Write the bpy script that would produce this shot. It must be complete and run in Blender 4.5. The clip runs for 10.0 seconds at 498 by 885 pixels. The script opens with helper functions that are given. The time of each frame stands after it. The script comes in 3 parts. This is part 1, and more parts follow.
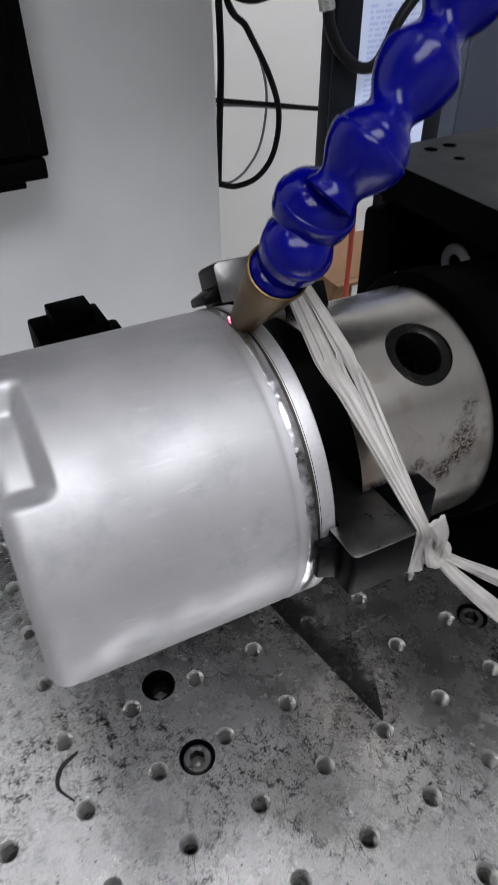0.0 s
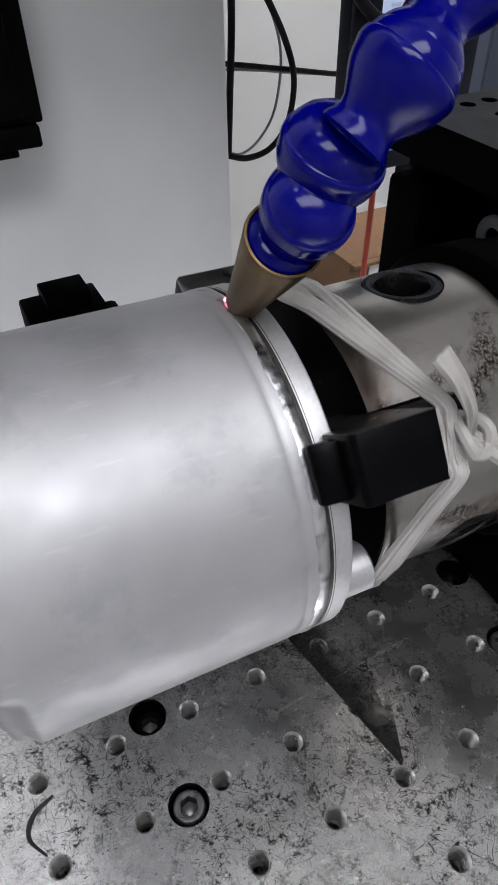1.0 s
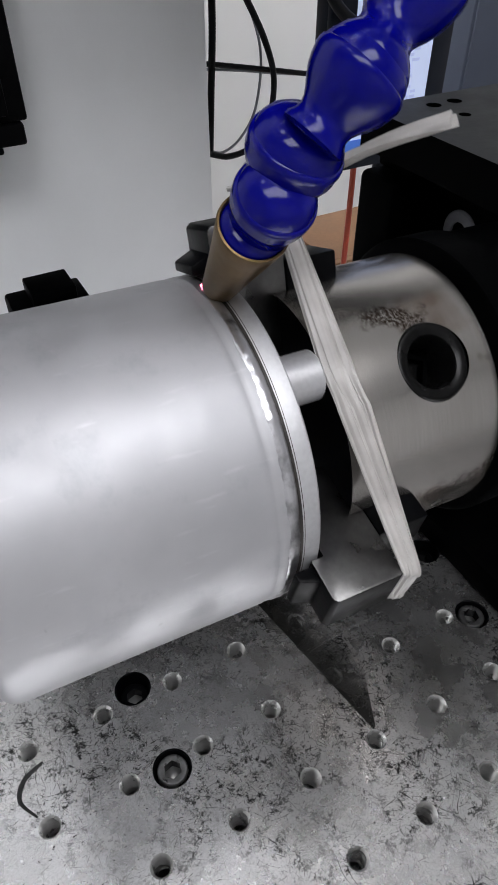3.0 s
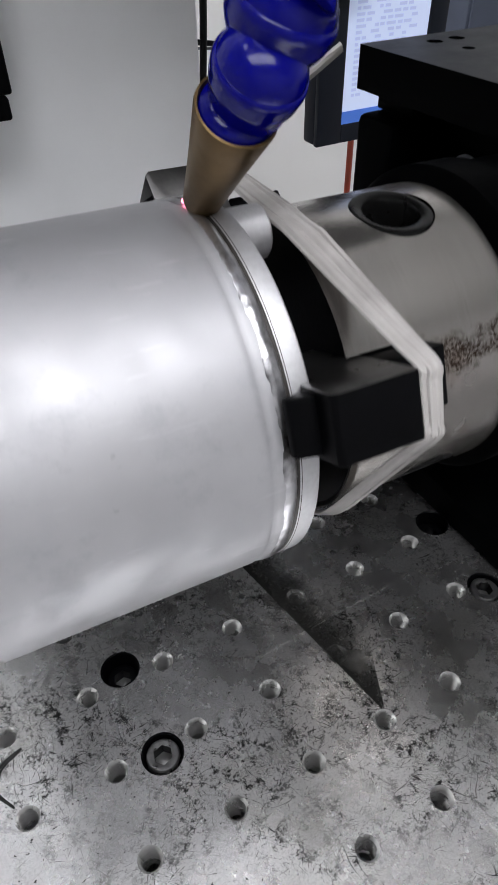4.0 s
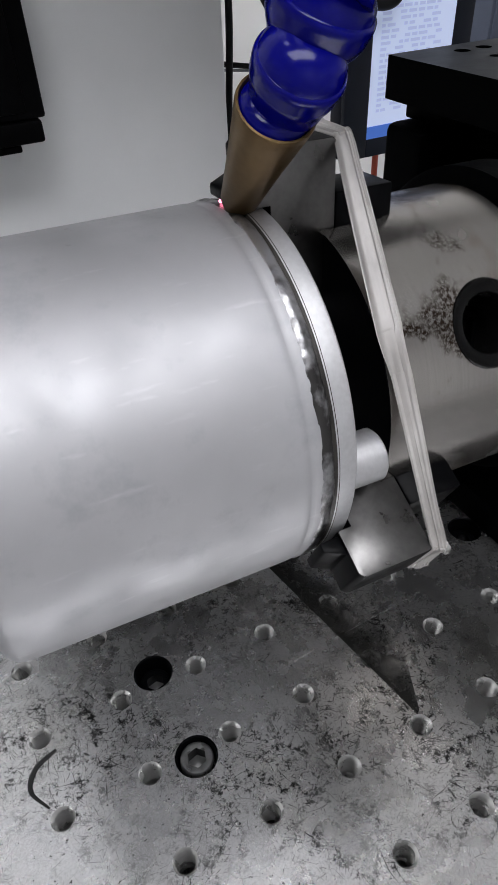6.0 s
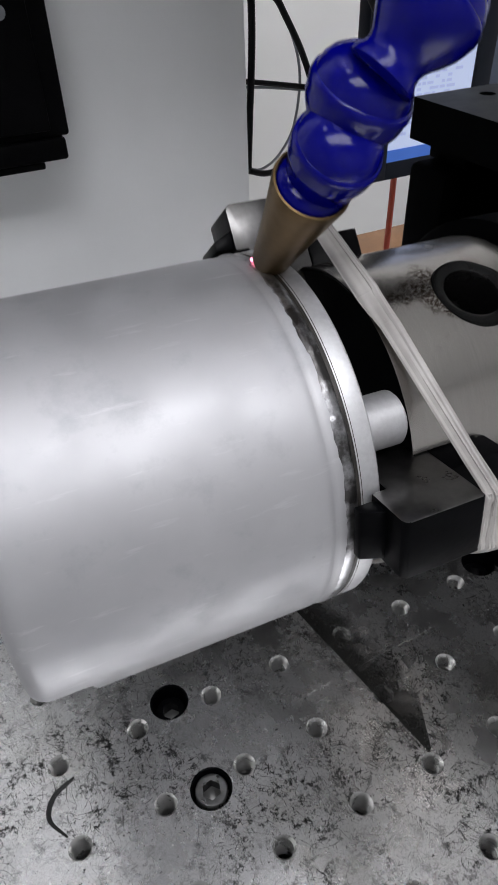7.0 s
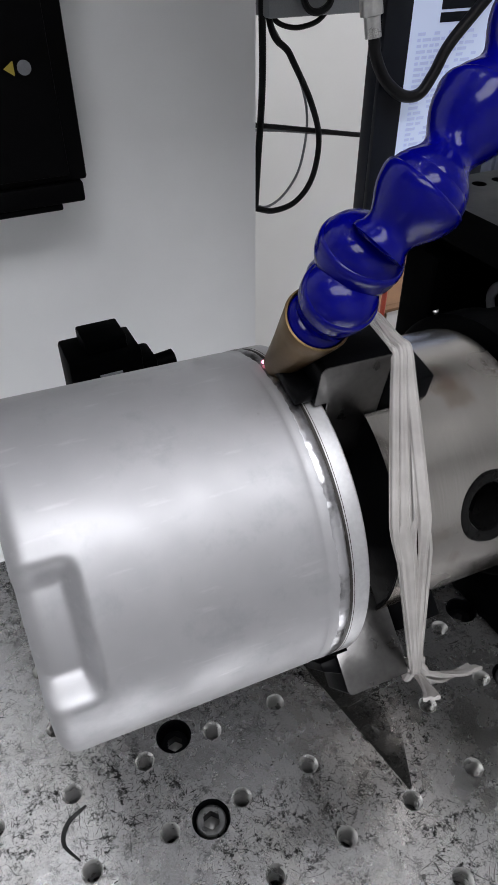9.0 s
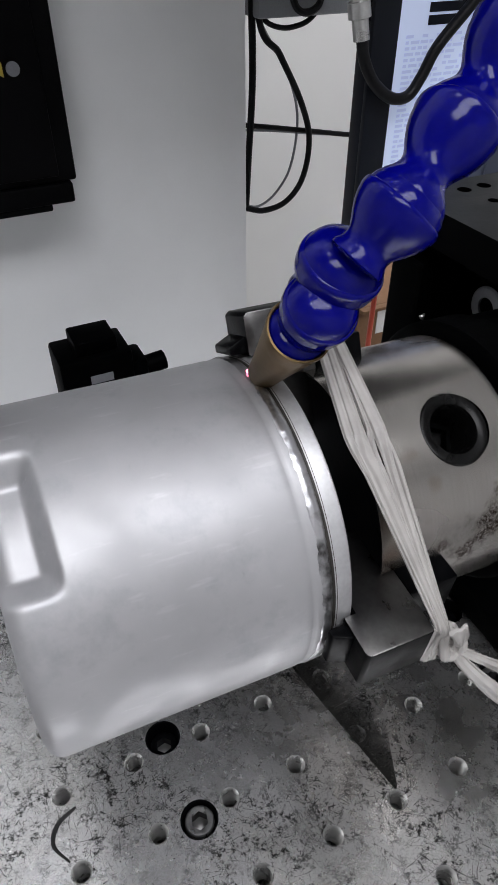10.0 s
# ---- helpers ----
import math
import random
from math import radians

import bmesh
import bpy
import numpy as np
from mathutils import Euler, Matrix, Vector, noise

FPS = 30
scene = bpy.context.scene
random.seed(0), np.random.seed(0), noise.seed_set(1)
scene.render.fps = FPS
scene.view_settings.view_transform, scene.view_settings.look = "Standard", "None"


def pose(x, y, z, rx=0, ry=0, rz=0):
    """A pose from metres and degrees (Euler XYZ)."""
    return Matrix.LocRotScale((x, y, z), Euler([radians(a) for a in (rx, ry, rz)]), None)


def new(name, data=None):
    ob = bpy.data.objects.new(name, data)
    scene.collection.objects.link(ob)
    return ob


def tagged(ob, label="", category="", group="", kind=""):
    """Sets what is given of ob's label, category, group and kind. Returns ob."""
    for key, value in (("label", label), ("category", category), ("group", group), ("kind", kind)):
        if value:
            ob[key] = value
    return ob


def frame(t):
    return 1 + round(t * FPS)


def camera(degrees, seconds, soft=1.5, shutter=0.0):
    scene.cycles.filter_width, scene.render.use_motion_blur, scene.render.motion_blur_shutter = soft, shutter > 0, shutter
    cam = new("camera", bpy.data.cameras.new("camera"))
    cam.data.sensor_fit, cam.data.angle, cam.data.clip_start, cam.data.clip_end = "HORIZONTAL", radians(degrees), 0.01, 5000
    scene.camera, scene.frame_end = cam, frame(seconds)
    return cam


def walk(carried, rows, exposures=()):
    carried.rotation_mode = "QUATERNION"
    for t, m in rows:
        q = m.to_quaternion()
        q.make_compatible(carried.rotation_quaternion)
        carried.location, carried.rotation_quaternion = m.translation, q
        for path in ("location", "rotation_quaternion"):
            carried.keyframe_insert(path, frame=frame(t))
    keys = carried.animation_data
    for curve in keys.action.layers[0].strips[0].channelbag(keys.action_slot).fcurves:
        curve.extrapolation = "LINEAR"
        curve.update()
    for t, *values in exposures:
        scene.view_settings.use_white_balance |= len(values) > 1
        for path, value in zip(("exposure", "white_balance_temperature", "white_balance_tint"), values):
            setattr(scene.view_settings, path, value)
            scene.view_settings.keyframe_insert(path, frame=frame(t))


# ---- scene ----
SOFT = 1.0
# seconds, stops
EXPOSURES = [(0, -0.06), (2, -0.04), (3.5, 0.06), (4.5, 0.16), (5.2, 0.08), (6.5, -0.06), (10, -0.06)]
cam = camera(41.3, 10.0, soft=SOFT, shutter=0.4)
# seconds, eye in metres, yaw, pitch and lean in degrees
ROWS = [
    (0, -0.0431, -0.1004, 0.2273, -28.13, -40.47, -0.58),
    (0.5, -0.0237, -0.0776, 0.2087, -26.67, -42.00, -1.31),
    (1, -0.0272, -0.0771, 0.2112, -26.61, -41.96, -1.01),
    (1.5, -0.0346, -0.0867, 0.2168, -27.84, -41.56, -0.38),
    (2, -0.0370, -0.0881, 0.2186, -27.90, -41.73, -0.06),
    (3.5, -0.0279, -0.0890, 0.2062, -28.40, -42.06, -0.40),
    (4, -0.0277, -0.0884, 0.1916, -28.09, -41.27, -1.16),
    (4.2, -0.0279, -0.0904, 0.1849, -27.82, -41.04, -1.84),
    (4.5, -0.0281, -0.0916, 0.1808, -27.66, -40.90, -2.25),
    (5, -0.0316, -0.0901, 0.1848, -26.27, -39.33, -2.71),
    (6.5, -0.0331, -0.0912, 0.1911, -25.42, -39.47, -2.74),
    (7, -0.0338, -0.0852, 0.1997, -24.76, -39.42, -2.16),
    (7.2, -0.0332, -0.0832, 0.2051, -24.43, -39.38, -2.06),
    (7.5, -0.0326, -0.0813, 0.2104, -24.10, -39.34, -1.96),
    (8, -0.0371, -0.0870, 0.2204, -24.39, -38.76, -1.40),
    (8.5, -0.0391, -0.0890, 0.2251, -24.69, -38.61, -0.87),
    (9, -0.0376, -0.0877, 0.2270, -25.12, -38.99, -0.40),
    (9.5, -0.0369, -0.0870, 0.2285, -25.55, -39.28, 0.12),
    (10, -0.0353, -0.0885, 0.2308, -25.78, -39.36, -0.12),
]
walk(cam, [(t, pose(x, y, z, 0, 0, yaw) @ pose(0, 0, 0, 90 + pitch, 0, 0) @ pose(0, 0, 0, 0, 0, lean)) for t, x, y, z, yaw, pitch, lean in ROWS],
     exposures=EXPOSURES)

# ---------------------------------------------------------------- light
world = bpy.data.worlds.new("workshop_air")
scene.world = world
world.use_nodes = True
world.node_tree.nodes["Background"].inputs[0].default_value = (0.75, 0.8, 0.9, 1)
world.node_tree.nodes["Background"].inputs[1].default_value = 0.02


def panel_lamp(name, x, y, z, sx, sy, watts, colour):
    """A lamp just under a ceiling panel, shining down."""
    data = bpy.data.lights.new(name, "AREA")
    data.shape, data.size, data.size_y, data.energy, data.color = "RECTANGLE", sx, sy, watts, colour
    ob = new(name, data)
    ob.matrix_world = pose(x, y, z)
    return ob


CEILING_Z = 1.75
# third lamp: added out of view behind the column to brighten the wall
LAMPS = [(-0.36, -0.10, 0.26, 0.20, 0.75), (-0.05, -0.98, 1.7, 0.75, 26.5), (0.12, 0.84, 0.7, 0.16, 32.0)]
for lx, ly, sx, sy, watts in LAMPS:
    panel_lamp("unseen_ceiling_lamp", lx, ly, CEILING_Z - 0.02, sx, sy, watts, (0.965, 0.952, 1.0))


# ---------------------------------------------------------------- materials
def node_material(name):
    m = bpy.data.materials.new(name)
    m.use_nodes = True
    nt = m.node_tree
    return m, nt, nt.nodes["Principled BSDF"]


def noise_node(nt, coord, scale, detail=4.0, rough=0.55, stretch=None):
    n = nt.nodes.new("ShaderNodeTexNoise")
    n.inputs["Scale"].default_value, n.inputs["Detail"].default_value, n.inputs["Roughness"].default_value = scale, detail, rough
    if stretch:
        mp = nt.nodes.new("ShaderNodeMapping")
        mp.inputs["Scale"].default_value = stretch
        nt.links.new(coord, mp.inputs["Vector"])
        coord = mp.outputs["Vector"]
    nt.links.new(coord, n.inputs["Vector"])
    return n.outputs["Fac"]


def ramp_node(nt, fac, stops):
    r = nt.nodes.new("ShaderNodeValToRGB")
    el = r.color_ramp.elements
    while len(el) < len(stops):
        el.new(0.5)
    for e, (p, v) in zip(el, stops):
        e.position = p
        e.color = (*v, 1) if isinstance(v, tuple) else (v, v, v, 1)
    nt.links.new(fac, r.inputs["Fac"])
    return r.outputs["Color"]


def mix_node(nt, fac, a, b, blend="MIX"):
    n = nt.nodes.new("ShaderNodeMix")
    n.data_type, n.blend_type = "RGBA", blend
    for sock, v in ((n.inputs[0], fac), (n.inputs[6], a), (n.inputs[7], b)):
        if isinstance(v, (int, float)):
            sock.default_value = v
        elif isinstance(v, tuple):
            sock.default_value = (*v, 1)
        else:
            nt.links.new(v, sock)
    return n.outputs[2]


def bump_node(nt, bsdf, height, strength, distance):
    b = nt.nodes.new("ShaderNodeBump")
    b.inputs["Strength"].default_value, b.inputs["Distance"].default_value = strength, distance
    nt.links.new(height, b.inputs["Height"])
    nt.links.new(b.outputs["Normal"], bsdf.inputs["Normal"])


def times_node(nt, a, b, op="MULTIPLY"):
    n = nt.nodes.new("ShaderNodeMath")
    n.operation, n.use_clamp = op, True
    for sock, v in zip(n.inputs, (a, b)):
        if isinstance(v, (int, float)):
            sock.default_value = v
        else:
            nt.links.new(v, sock)
    return n.outputs[0]


def coords(nt):
    return nt.nodes.new("ShaderNodeTexCoord").outputs["Object"]


def plain(name, colour, rough=0.5, metal=0.0, vary=0.15, grain=900.0, broad=40.0, bump=0.15, spec=0.5, dist=0.0002, speckle=0.25):
    """A surface with a fine grain, a broad unevenness of colour and gloss, and slight relief."""
    m, nt, b = node_material(name)
    co = coords(nt)
    fine, wide = noise_node(nt, co, grain), noise_node(nt, co, broad, 5.0)
    dark = tuple(c * (1 - vary) for c in colour)
    light = tuple(min(1, c * (1 + vary)) for c in colour)
    base = mix_node(nt, ramp_node(nt, wide, [(0.3, 0.0), (0.7, 1.0)]), dark, light)
    base = mix_node(nt, speckle, base, ramp_node(nt, fine, [(0.3, tuple(c * 0.6 for c in colour)), (0.7, light)]))
    nt.links.new(base, b.inputs["Base Color"])
    rr = ramp_node(nt, wide, [(0.25, max(0.03, rough - 0.08)), (0.75, min(1, rough + 0.08))])
    nt.links.new(rr, b.inputs["Roughness"])
    b.inputs["Metallic"].default_value = metal
    b.inputs["Specular IOR Level"].default_value = spec
    if bump:
        bump_node(nt, b, fine, bump, dist)
    return m



def dashes(nt, co, turn, length, width, lo, hi):
    """Thin straight marks lying at one angle."""
    mp = nt.nodes.new("ShaderNodeMapping")
    mp.inputs["Rotation"].default_value = (0, 0, radians(turn))
    nt.links.new(co, mp.inputs["Vector"])
    f = noise_node(nt, mp.outputs["Vector"], 1.0, 2.0, 0.5, (1 / length, 1 / width, 1))
    return ramp_node(nt, f, [(lo, 0.0), (hi, 1.0)])


def bent(nt, co, scale, amount):
    """Coordinates pushed about by a broad noise, so that straight marks curve."""
    n = nt.nodes.new("ShaderNodeTexNoise")
    n.inputs["Scale"].default_value, n.inputs["Detail"].default_value = scale, 1.0
    nt.links.new(co, n.inputs["Vector"])
    v = nt.nodes.new("ShaderNodeVectorMath")
    v.operation = "MULTIPLY_ADD"
    nt.links.new(n.outputs["Color"], v.inputs[0])
    v.inputs[1].default_value = (amount, amount, 0)
    nt.links.new(co, v.inputs[2])
    return v.outputs[0]


def steel_plate_material():
    """Worn, ground plate: grey metal with scuffs, pits, black smears and fine scratches."""
    m, nt, b = node_material("worn_plate")
    co = coords(nt)
    wide, mid, fine = noise_node(nt, co, 14, 5), noise_node(nt, co, 90, 6, 0.65), noise_node(nt, co, 1500, 4)
    base = mix_node(nt, ramp_node(nt, wide, [(0.3, 0.0), (0.7, 1.0)]), (0.64, 0.64, 0.645), (0.78, 0.775, 0.765))
    base = mix_node(nt, ramp_node(nt, fine, [(0.42, 0.0), (0.66, 0.35)]), base, (0.38, 0.38, 0.375))
    patch = ramp_node(nt, noise_node(nt, co, 26, 5, 0.65), [(0.43, 0.05), (0.58, 1.0)])
    grime = ramp_node(nt, noise_node(nt, co, 850, 5, 0.8), [(0.45, 0.0), (0.50, 1.0)])
    clump = ramp_node(nt, noise_node(nt, co, 240, 7, 0.8), [(0.51, 0.0), (0.55, 1.0)])
    dirt = times_node(nt, times_node(nt, grime, clump), patch)
    curl = bent(nt, co, 60, 0.012)
    for turn, ln, wd, lo, hi in ((20, 0.0045, 0.0004, 0.66, 0.68), (-35, 0.004, 0.0004, 0.66, 0.68), (62, 0.008, 0.0004, 0.665, 0.685), (95, 0.0035, 0.0004, 0.665, 0.685), (-70, 0.014, 0.0004, 0.675, 0.695), (48, 0.022, 0.0004, 0.68, 0.70), (5, 0.012, 0.0004, 0.675, 0.695)):
        marks = times_node(nt, dashes(nt, curl, turn, ln, wd, lo, hi), times_node(nt, patch, 0.15, "ADD"))
        dirt = times_node(nt, dirt, times_node(nt, marks, 0.95), "MAXIMUM")
    speck = ramp_node(nt, noise_node(nt, co, 620, 3, 0.65), [(0.655, 0.0), (0.68, 0.95)])
    dirt = times_node(nt, dirt, speck, "MAXIMUM")
    stain = ramp_node(nt, noise_node(nt, co, 17, 3), [(0.58, 0.0), (0.72, 0.45)])
    base = mix_node(nt, stain, base, (0.34, 0.33, 0.28))
    light = times_node(nt, dashes(nt, co, 38, 0.03, 0.0002, 0.69, 0.72), 0.6)
    base = mix_node(nt, light, base, (0.90, 0.90, 0.90))
    base = mix_node(nt, times_node(nt, dirt, 0.96), base, (0.010, 0.010, 0.009))
    nt.links.new(base, b.inputs["Base Color"])
    b.inputs["Metallic"].default_value = 0.96
    nt.links.new(ramp_node(nt, mid, [(0.3, 0.22), (0.7, 0.33)]), b.inputs["Roughness"])
    bump_node(nt, b, fine, 0.2, 0.0001)
    return m


def wedge_material():
    """Dark wedge on the plate: dense and black along one crisp edge, breaking up across it."""
    m, nt, b = node_material("dark_wedge")
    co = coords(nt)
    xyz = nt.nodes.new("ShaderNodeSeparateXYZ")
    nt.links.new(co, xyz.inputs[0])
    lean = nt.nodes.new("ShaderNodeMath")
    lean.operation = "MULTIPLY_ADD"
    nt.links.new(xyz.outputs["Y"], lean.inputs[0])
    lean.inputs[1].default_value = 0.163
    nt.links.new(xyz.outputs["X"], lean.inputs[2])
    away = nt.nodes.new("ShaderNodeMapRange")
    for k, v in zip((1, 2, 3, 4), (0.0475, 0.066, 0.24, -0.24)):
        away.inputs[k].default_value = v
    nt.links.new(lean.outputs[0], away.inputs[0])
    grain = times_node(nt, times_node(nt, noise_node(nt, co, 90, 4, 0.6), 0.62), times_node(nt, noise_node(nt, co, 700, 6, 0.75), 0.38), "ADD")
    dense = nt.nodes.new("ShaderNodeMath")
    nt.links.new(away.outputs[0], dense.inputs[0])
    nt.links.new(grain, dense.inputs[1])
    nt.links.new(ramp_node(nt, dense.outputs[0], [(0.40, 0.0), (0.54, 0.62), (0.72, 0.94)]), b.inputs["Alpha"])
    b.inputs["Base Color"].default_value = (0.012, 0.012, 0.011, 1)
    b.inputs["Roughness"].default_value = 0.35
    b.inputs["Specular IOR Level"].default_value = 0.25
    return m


def can_material():
    """Drawn aluminium: satin, with cloudy patches and fine rubbed streaks round the body."""
    m, nt, b = node_material("satin_aluminium")
    co = coords(nt)
    wide, cloud, fine = noise_node(nt, co, 22, 3), noise_node(nt, co, 70, 5), noise_node(nt, co, 1200, 3)
    base = mix_node(nt, ramp_node(nt, wide, [(0.3, 0.0), (0.7, 1.0)]), (0.45, 0.452, 0.466), (0.54, 0.541, 0.555))
    base = mix_node(nt, ramp_node(nt, cloud, [(0.58, 0.0), (0.72, 0.25)]), base, (0.47, 0.48, 0.50))
    smudge = ramp_node(nt, noise_node(nt, co, 55, 6, 0.7), [(0.54, 0.0), (0.72, 0.50)])
    base = mix_node(nt, smudge, base, (0.34, 0.35, 0.37))
    rub = ramp_node(nt, noise_node(nt, co, 420, 4, 0.6, (0.15, 1.0, 1.0)), [(0.62, 0.0), (0.74, 0.22)])
    base = mix_node(nt, rub, base, (0.85, 0.85, 0.86))
    dots = noise_node(nt, co, 330, 2)
    base = mix_node(nt, ramp_node(nt, dots, [(0.745, 0.0), (0.79, 0.4)]), base, (0.36, 0.36, 0.37))
    nt.links.new(base, b.inputs["Base Color"])
    b.inputs["Metallic"].default_value = 0.78
    nt.links.new(ramp_node(nt, cloud, [(0.3, 0.48), (0.75, 0.66)]), b.inputs["Roughness"])
    bump_node(nt, b, fine, 0.08, 0.0001)
    return m


def chuck_material():
    """Ground steel, turned, with brown rust and black oil patches."""
    m, nt, b = node_material("ground_steel")
    co = coords(nt)
    turned = noise_node(nt, co, 60, 4, 0.5, (30.0, 1.0, 1.0))
    wide, patch, fine = noise_node(nt, co, 25, 3), noise_node(nt, co, 36, 4, 0.6), noise_node(nt, co, 1300, 5, 0.7)
    base = mix_node(nt, turned, (0.41, 0.39, 0.37), (0.53, 0.505, 0.48))
    base = mix_node(nt, ramp_node(nt, wide, [(0.45, 0.0), (0.75, 0.35)]), base, (0.33, 0.295, 0.27))
    grit = nt.nodes.new("ShaderNodeMath")
    grit.operation = "MULTIPLY"
    nt.links.new(ramp_node(nt, patch, [(0.575, 0.0), (0.635, 1.0)]), grit.inputs[0])
    nt.links.new(ramp_node(nt, fine, [(0.42, 0.05), (0.54, 1.0)]), grit.inputs[1])
    brown = ramp_node(nt, noise_node(nt, co, 30, 3), [(0.60, 0.0), (0.70, 0.7)])
    base = mix_node(nt, brown, base, (0.22, 0.145, 0.10))
    base = mix_node(nt, grit.outputs[0], base, (0.060, 0.040, 0.028))
    nt.links.new(base, b.inputs["Base Color"])
    b.inputs["Metallic"].default_value = 0.95
    nt.links.new(ramp_node(nt, wide, [(0.3, 0.17), (0.7, 0.28)]), b.inputs["Roughness"])
    bump_node(nt, b, fine, 0.12, 0.0001)
    return m


def bead_material():
    """The weld bead: bright rippled aluminium with sooty stretches."""
    m, nt, b = node_material("weld_bead")
    co = coords(nt)
    soot, fine = noise_node(nt, co, 110, 5, 0.62), noise_node(nt, co, 700, 3)
    way = nt.nodes.new("ShaderNodeVectorMath")
    way.operation = "DOT_PRODUCT"
    nt.links.new(co, way.inputs[0])
    way.inputs[1].default_value = (0.0, 0.88 / 0.0447, 0.47 / 0.0447)
    burnt = ramp_node(nt, way.outputs["Value"], [(0.45, 0.0), (0.95, 0.15)])
    soot = times_node(nt, soot, burnt, "ADD")
    base = mix_node(nt, ramp_node(nt, soot, [(0.44, 0.0), (0.66, 0.95)]), (0.60, 0.60, 0.62), (0.045, 0.042, 0.040))
    nt.links.new(base, b.inputs["Base Color"])
    b.inputs["Metallic"].default_value, b.inputs["Roughness"].default_value = 0.9, 0.28
    bump_node(nt, b, fine, 0.4, 0.0003)
    return m


def strap_material():
    m, nt, b = node_material("stretched_plastic")
    co = coords(nt)
    fib = noise_node(nt, co, 90, 3, 0.5)
    base = mix_node(nt, ramp_node(nt, fib, [(0.30, 0.0), (0.70, 1.0)]), (0.40, 0.38, 0.362), (0.60, 0.578, 0.555))
    nt.links.new(base, b.inputs["Base Color"])
    b.inputs["Roughness"].default_value = 0.34
    b.inputs["Alpha"].default_value = 0.9
    bump_node(nt, b, fib, 0.3, 0.0004)
    return m


def glow(name, colour, power):
    m, nt, b = node_material(name)
    b.inputs["Base Color"].default_value = (*colour, 1)
    b.inputs["Emission Color"].default_value = (*colour, 1)
    b.inputs["Emission Strength"].default_value = power
    return m


PLATE, CAN, CHUCK, BEAD, STRAP = steel_plate_material(), can_material(), chuck_material(), bead_material(), strap_material()
FLANK = plain("ground_flank", (0.16, 0.157, 0.154), 0.32, 1.0, 0.2, 700, 120, 0.12)
LID = plain("turned_aluminium", (0.58, 0.58, 0.592), 0.50, 0.75, 0.06, 900, 60, 0.1)
# also colours the chuck face and screw recesses black to stand for shade
JAW = plain("blackened_steel_and_shade", (0.0016, 0.0017, 0.0022), 0.34, 0.0, 0.4, 700, 90, 0.2, 0.07)
BLACK = plain("black_cast", (0.0005, 0.0006, 0.0007), 0.5, 0.0, 0.4, 500, 60, 0.3, 0.015)
SOCKET = plain("oiled_socket_steel", (0.004, 0.004, 0.004), 0.25, 0.0, 0.3, 500, 60, 0.1, 0.15)
BLACKTOP = plain("dark_oxide", (0.008, 0.0088, 0.0098), 0.40, 0.1, 0.3, 500, 60, 0.2, 0.22)
ANODISED = plain("black_anodised", (0.0016, 0.0016, 0.002), 0.5, 0.0, 0.3, 700, 30, 0.1, 0.06)
BLUE = plain("blue_acetal", (0.0010, 0.0014, 0.165), 0.14, 0.0, 0.12, 600, 70, 0.03, 0.22)
BRASS = plain("dull_brass", (0.14, 0.090, 0.040), 0.42, 0.85, 0.2, 500, 80, 0.15)
PAINT = plain("white_machine_paint", (0.86, 0.87, 0.875), 0.45, 0.0, 0.04, 900, 8, 0.05, speckle=0.03)
ROOMMAT = plain("room_paint", (0.72, 0.72, 0.72), 0.7, 0.0, 0.05, 300, 3, 0.1)
WALLMAT = plain("wall_paint", (0.86, 0.86, 0.84), 0.6, 0.0, 0.04, 300, 3, 0.05, speckle=0.03)
FLOORMAT = plain("floor_concrete", (0.42, 0.42, 0.41), 0.6, 0.0, 0.2, 120, 5, 0.2)
RUBBER = plain("black_cable", (0.005, 0.005, 0.006), 0.45, 0.0, 0.2, 500, 50, 0.1, 0.2)
CARD = plain("cardboard", (0.19, 0.10, 0.048), 0.75, 0.0, 0.15, 300, 20, 0.2)
PAPER = plain("paper_label", (0.75, 0.74, 0.72), 0.6, 0.0, 0.05)
REDTUBE = plain("red_tube", (0.50, 0.07, 0.035), 0.35, 0.0, 0.1)
SILVER = plain("nickel", (0.55, 0.55, 0.54), 0.3, 0.9, 0.15, 500, 90)
GREYBOX = plain("grey_housing", (0.26, 0.27, 0.29), 0.5, 0.1, 0.1)
CABINET = plain("blue_grey_panel", (0.045, 0.055, 0.082), 0.5, 0.0, 0.1)
BEZEL = plain("dark_bezel", (0.010, 0.012, 0.018), 0.4, 0.0, 0.15, spec=0.15)
THREAD = plain("cut_thread", (0.50, 0.50, 0.49), 0.28, 0.9, 0.2, 700, 120, 0.1)
SCREW = plain("oxide_screw", (0.28, 0.28, 0.28), 0.30, 0.95, 0.3, 600, 200)
WEDGE = wedge_material()
SCUFF = plain("black_scuff", (0.020, 0.020, 0.020), 0.5, 0.0, 0.4, 500, 80, 0.2, 0.2)
SOOT = plain("weld_soot", (0.035, 0.031, 0.028), 0.45, 0.3, 0.6, 900, 90, 0.2)
BRIGHT = plain("bare_scratch", (0.34, 0.34, 0.33), 0.45, 0.5, 0.3)
YELLOW = plain("warning_yellow", (0.32, 0.25, 0.03), 0.5)
GREYLABEL = plain("grey_label", (0.16, 0.165, 0.18), 0.5)
SCREEN = glow("lit_screen", (0.48, 0.55, 0.75), 0.47)
SCREENTEXT = glow("screen_text", (0.39, 0.45, 0.63), 0.42)
SCREENBLUE = glow("screen_blue", (0.05, 0.14, 0.50), 0.35)
LAMPFACE = glow("lamp_face", (0.93, 0.97, 1.0), 2.0)
LASER = glow("laser_glow", (1.0, 0.22, 0.35), 4.5)


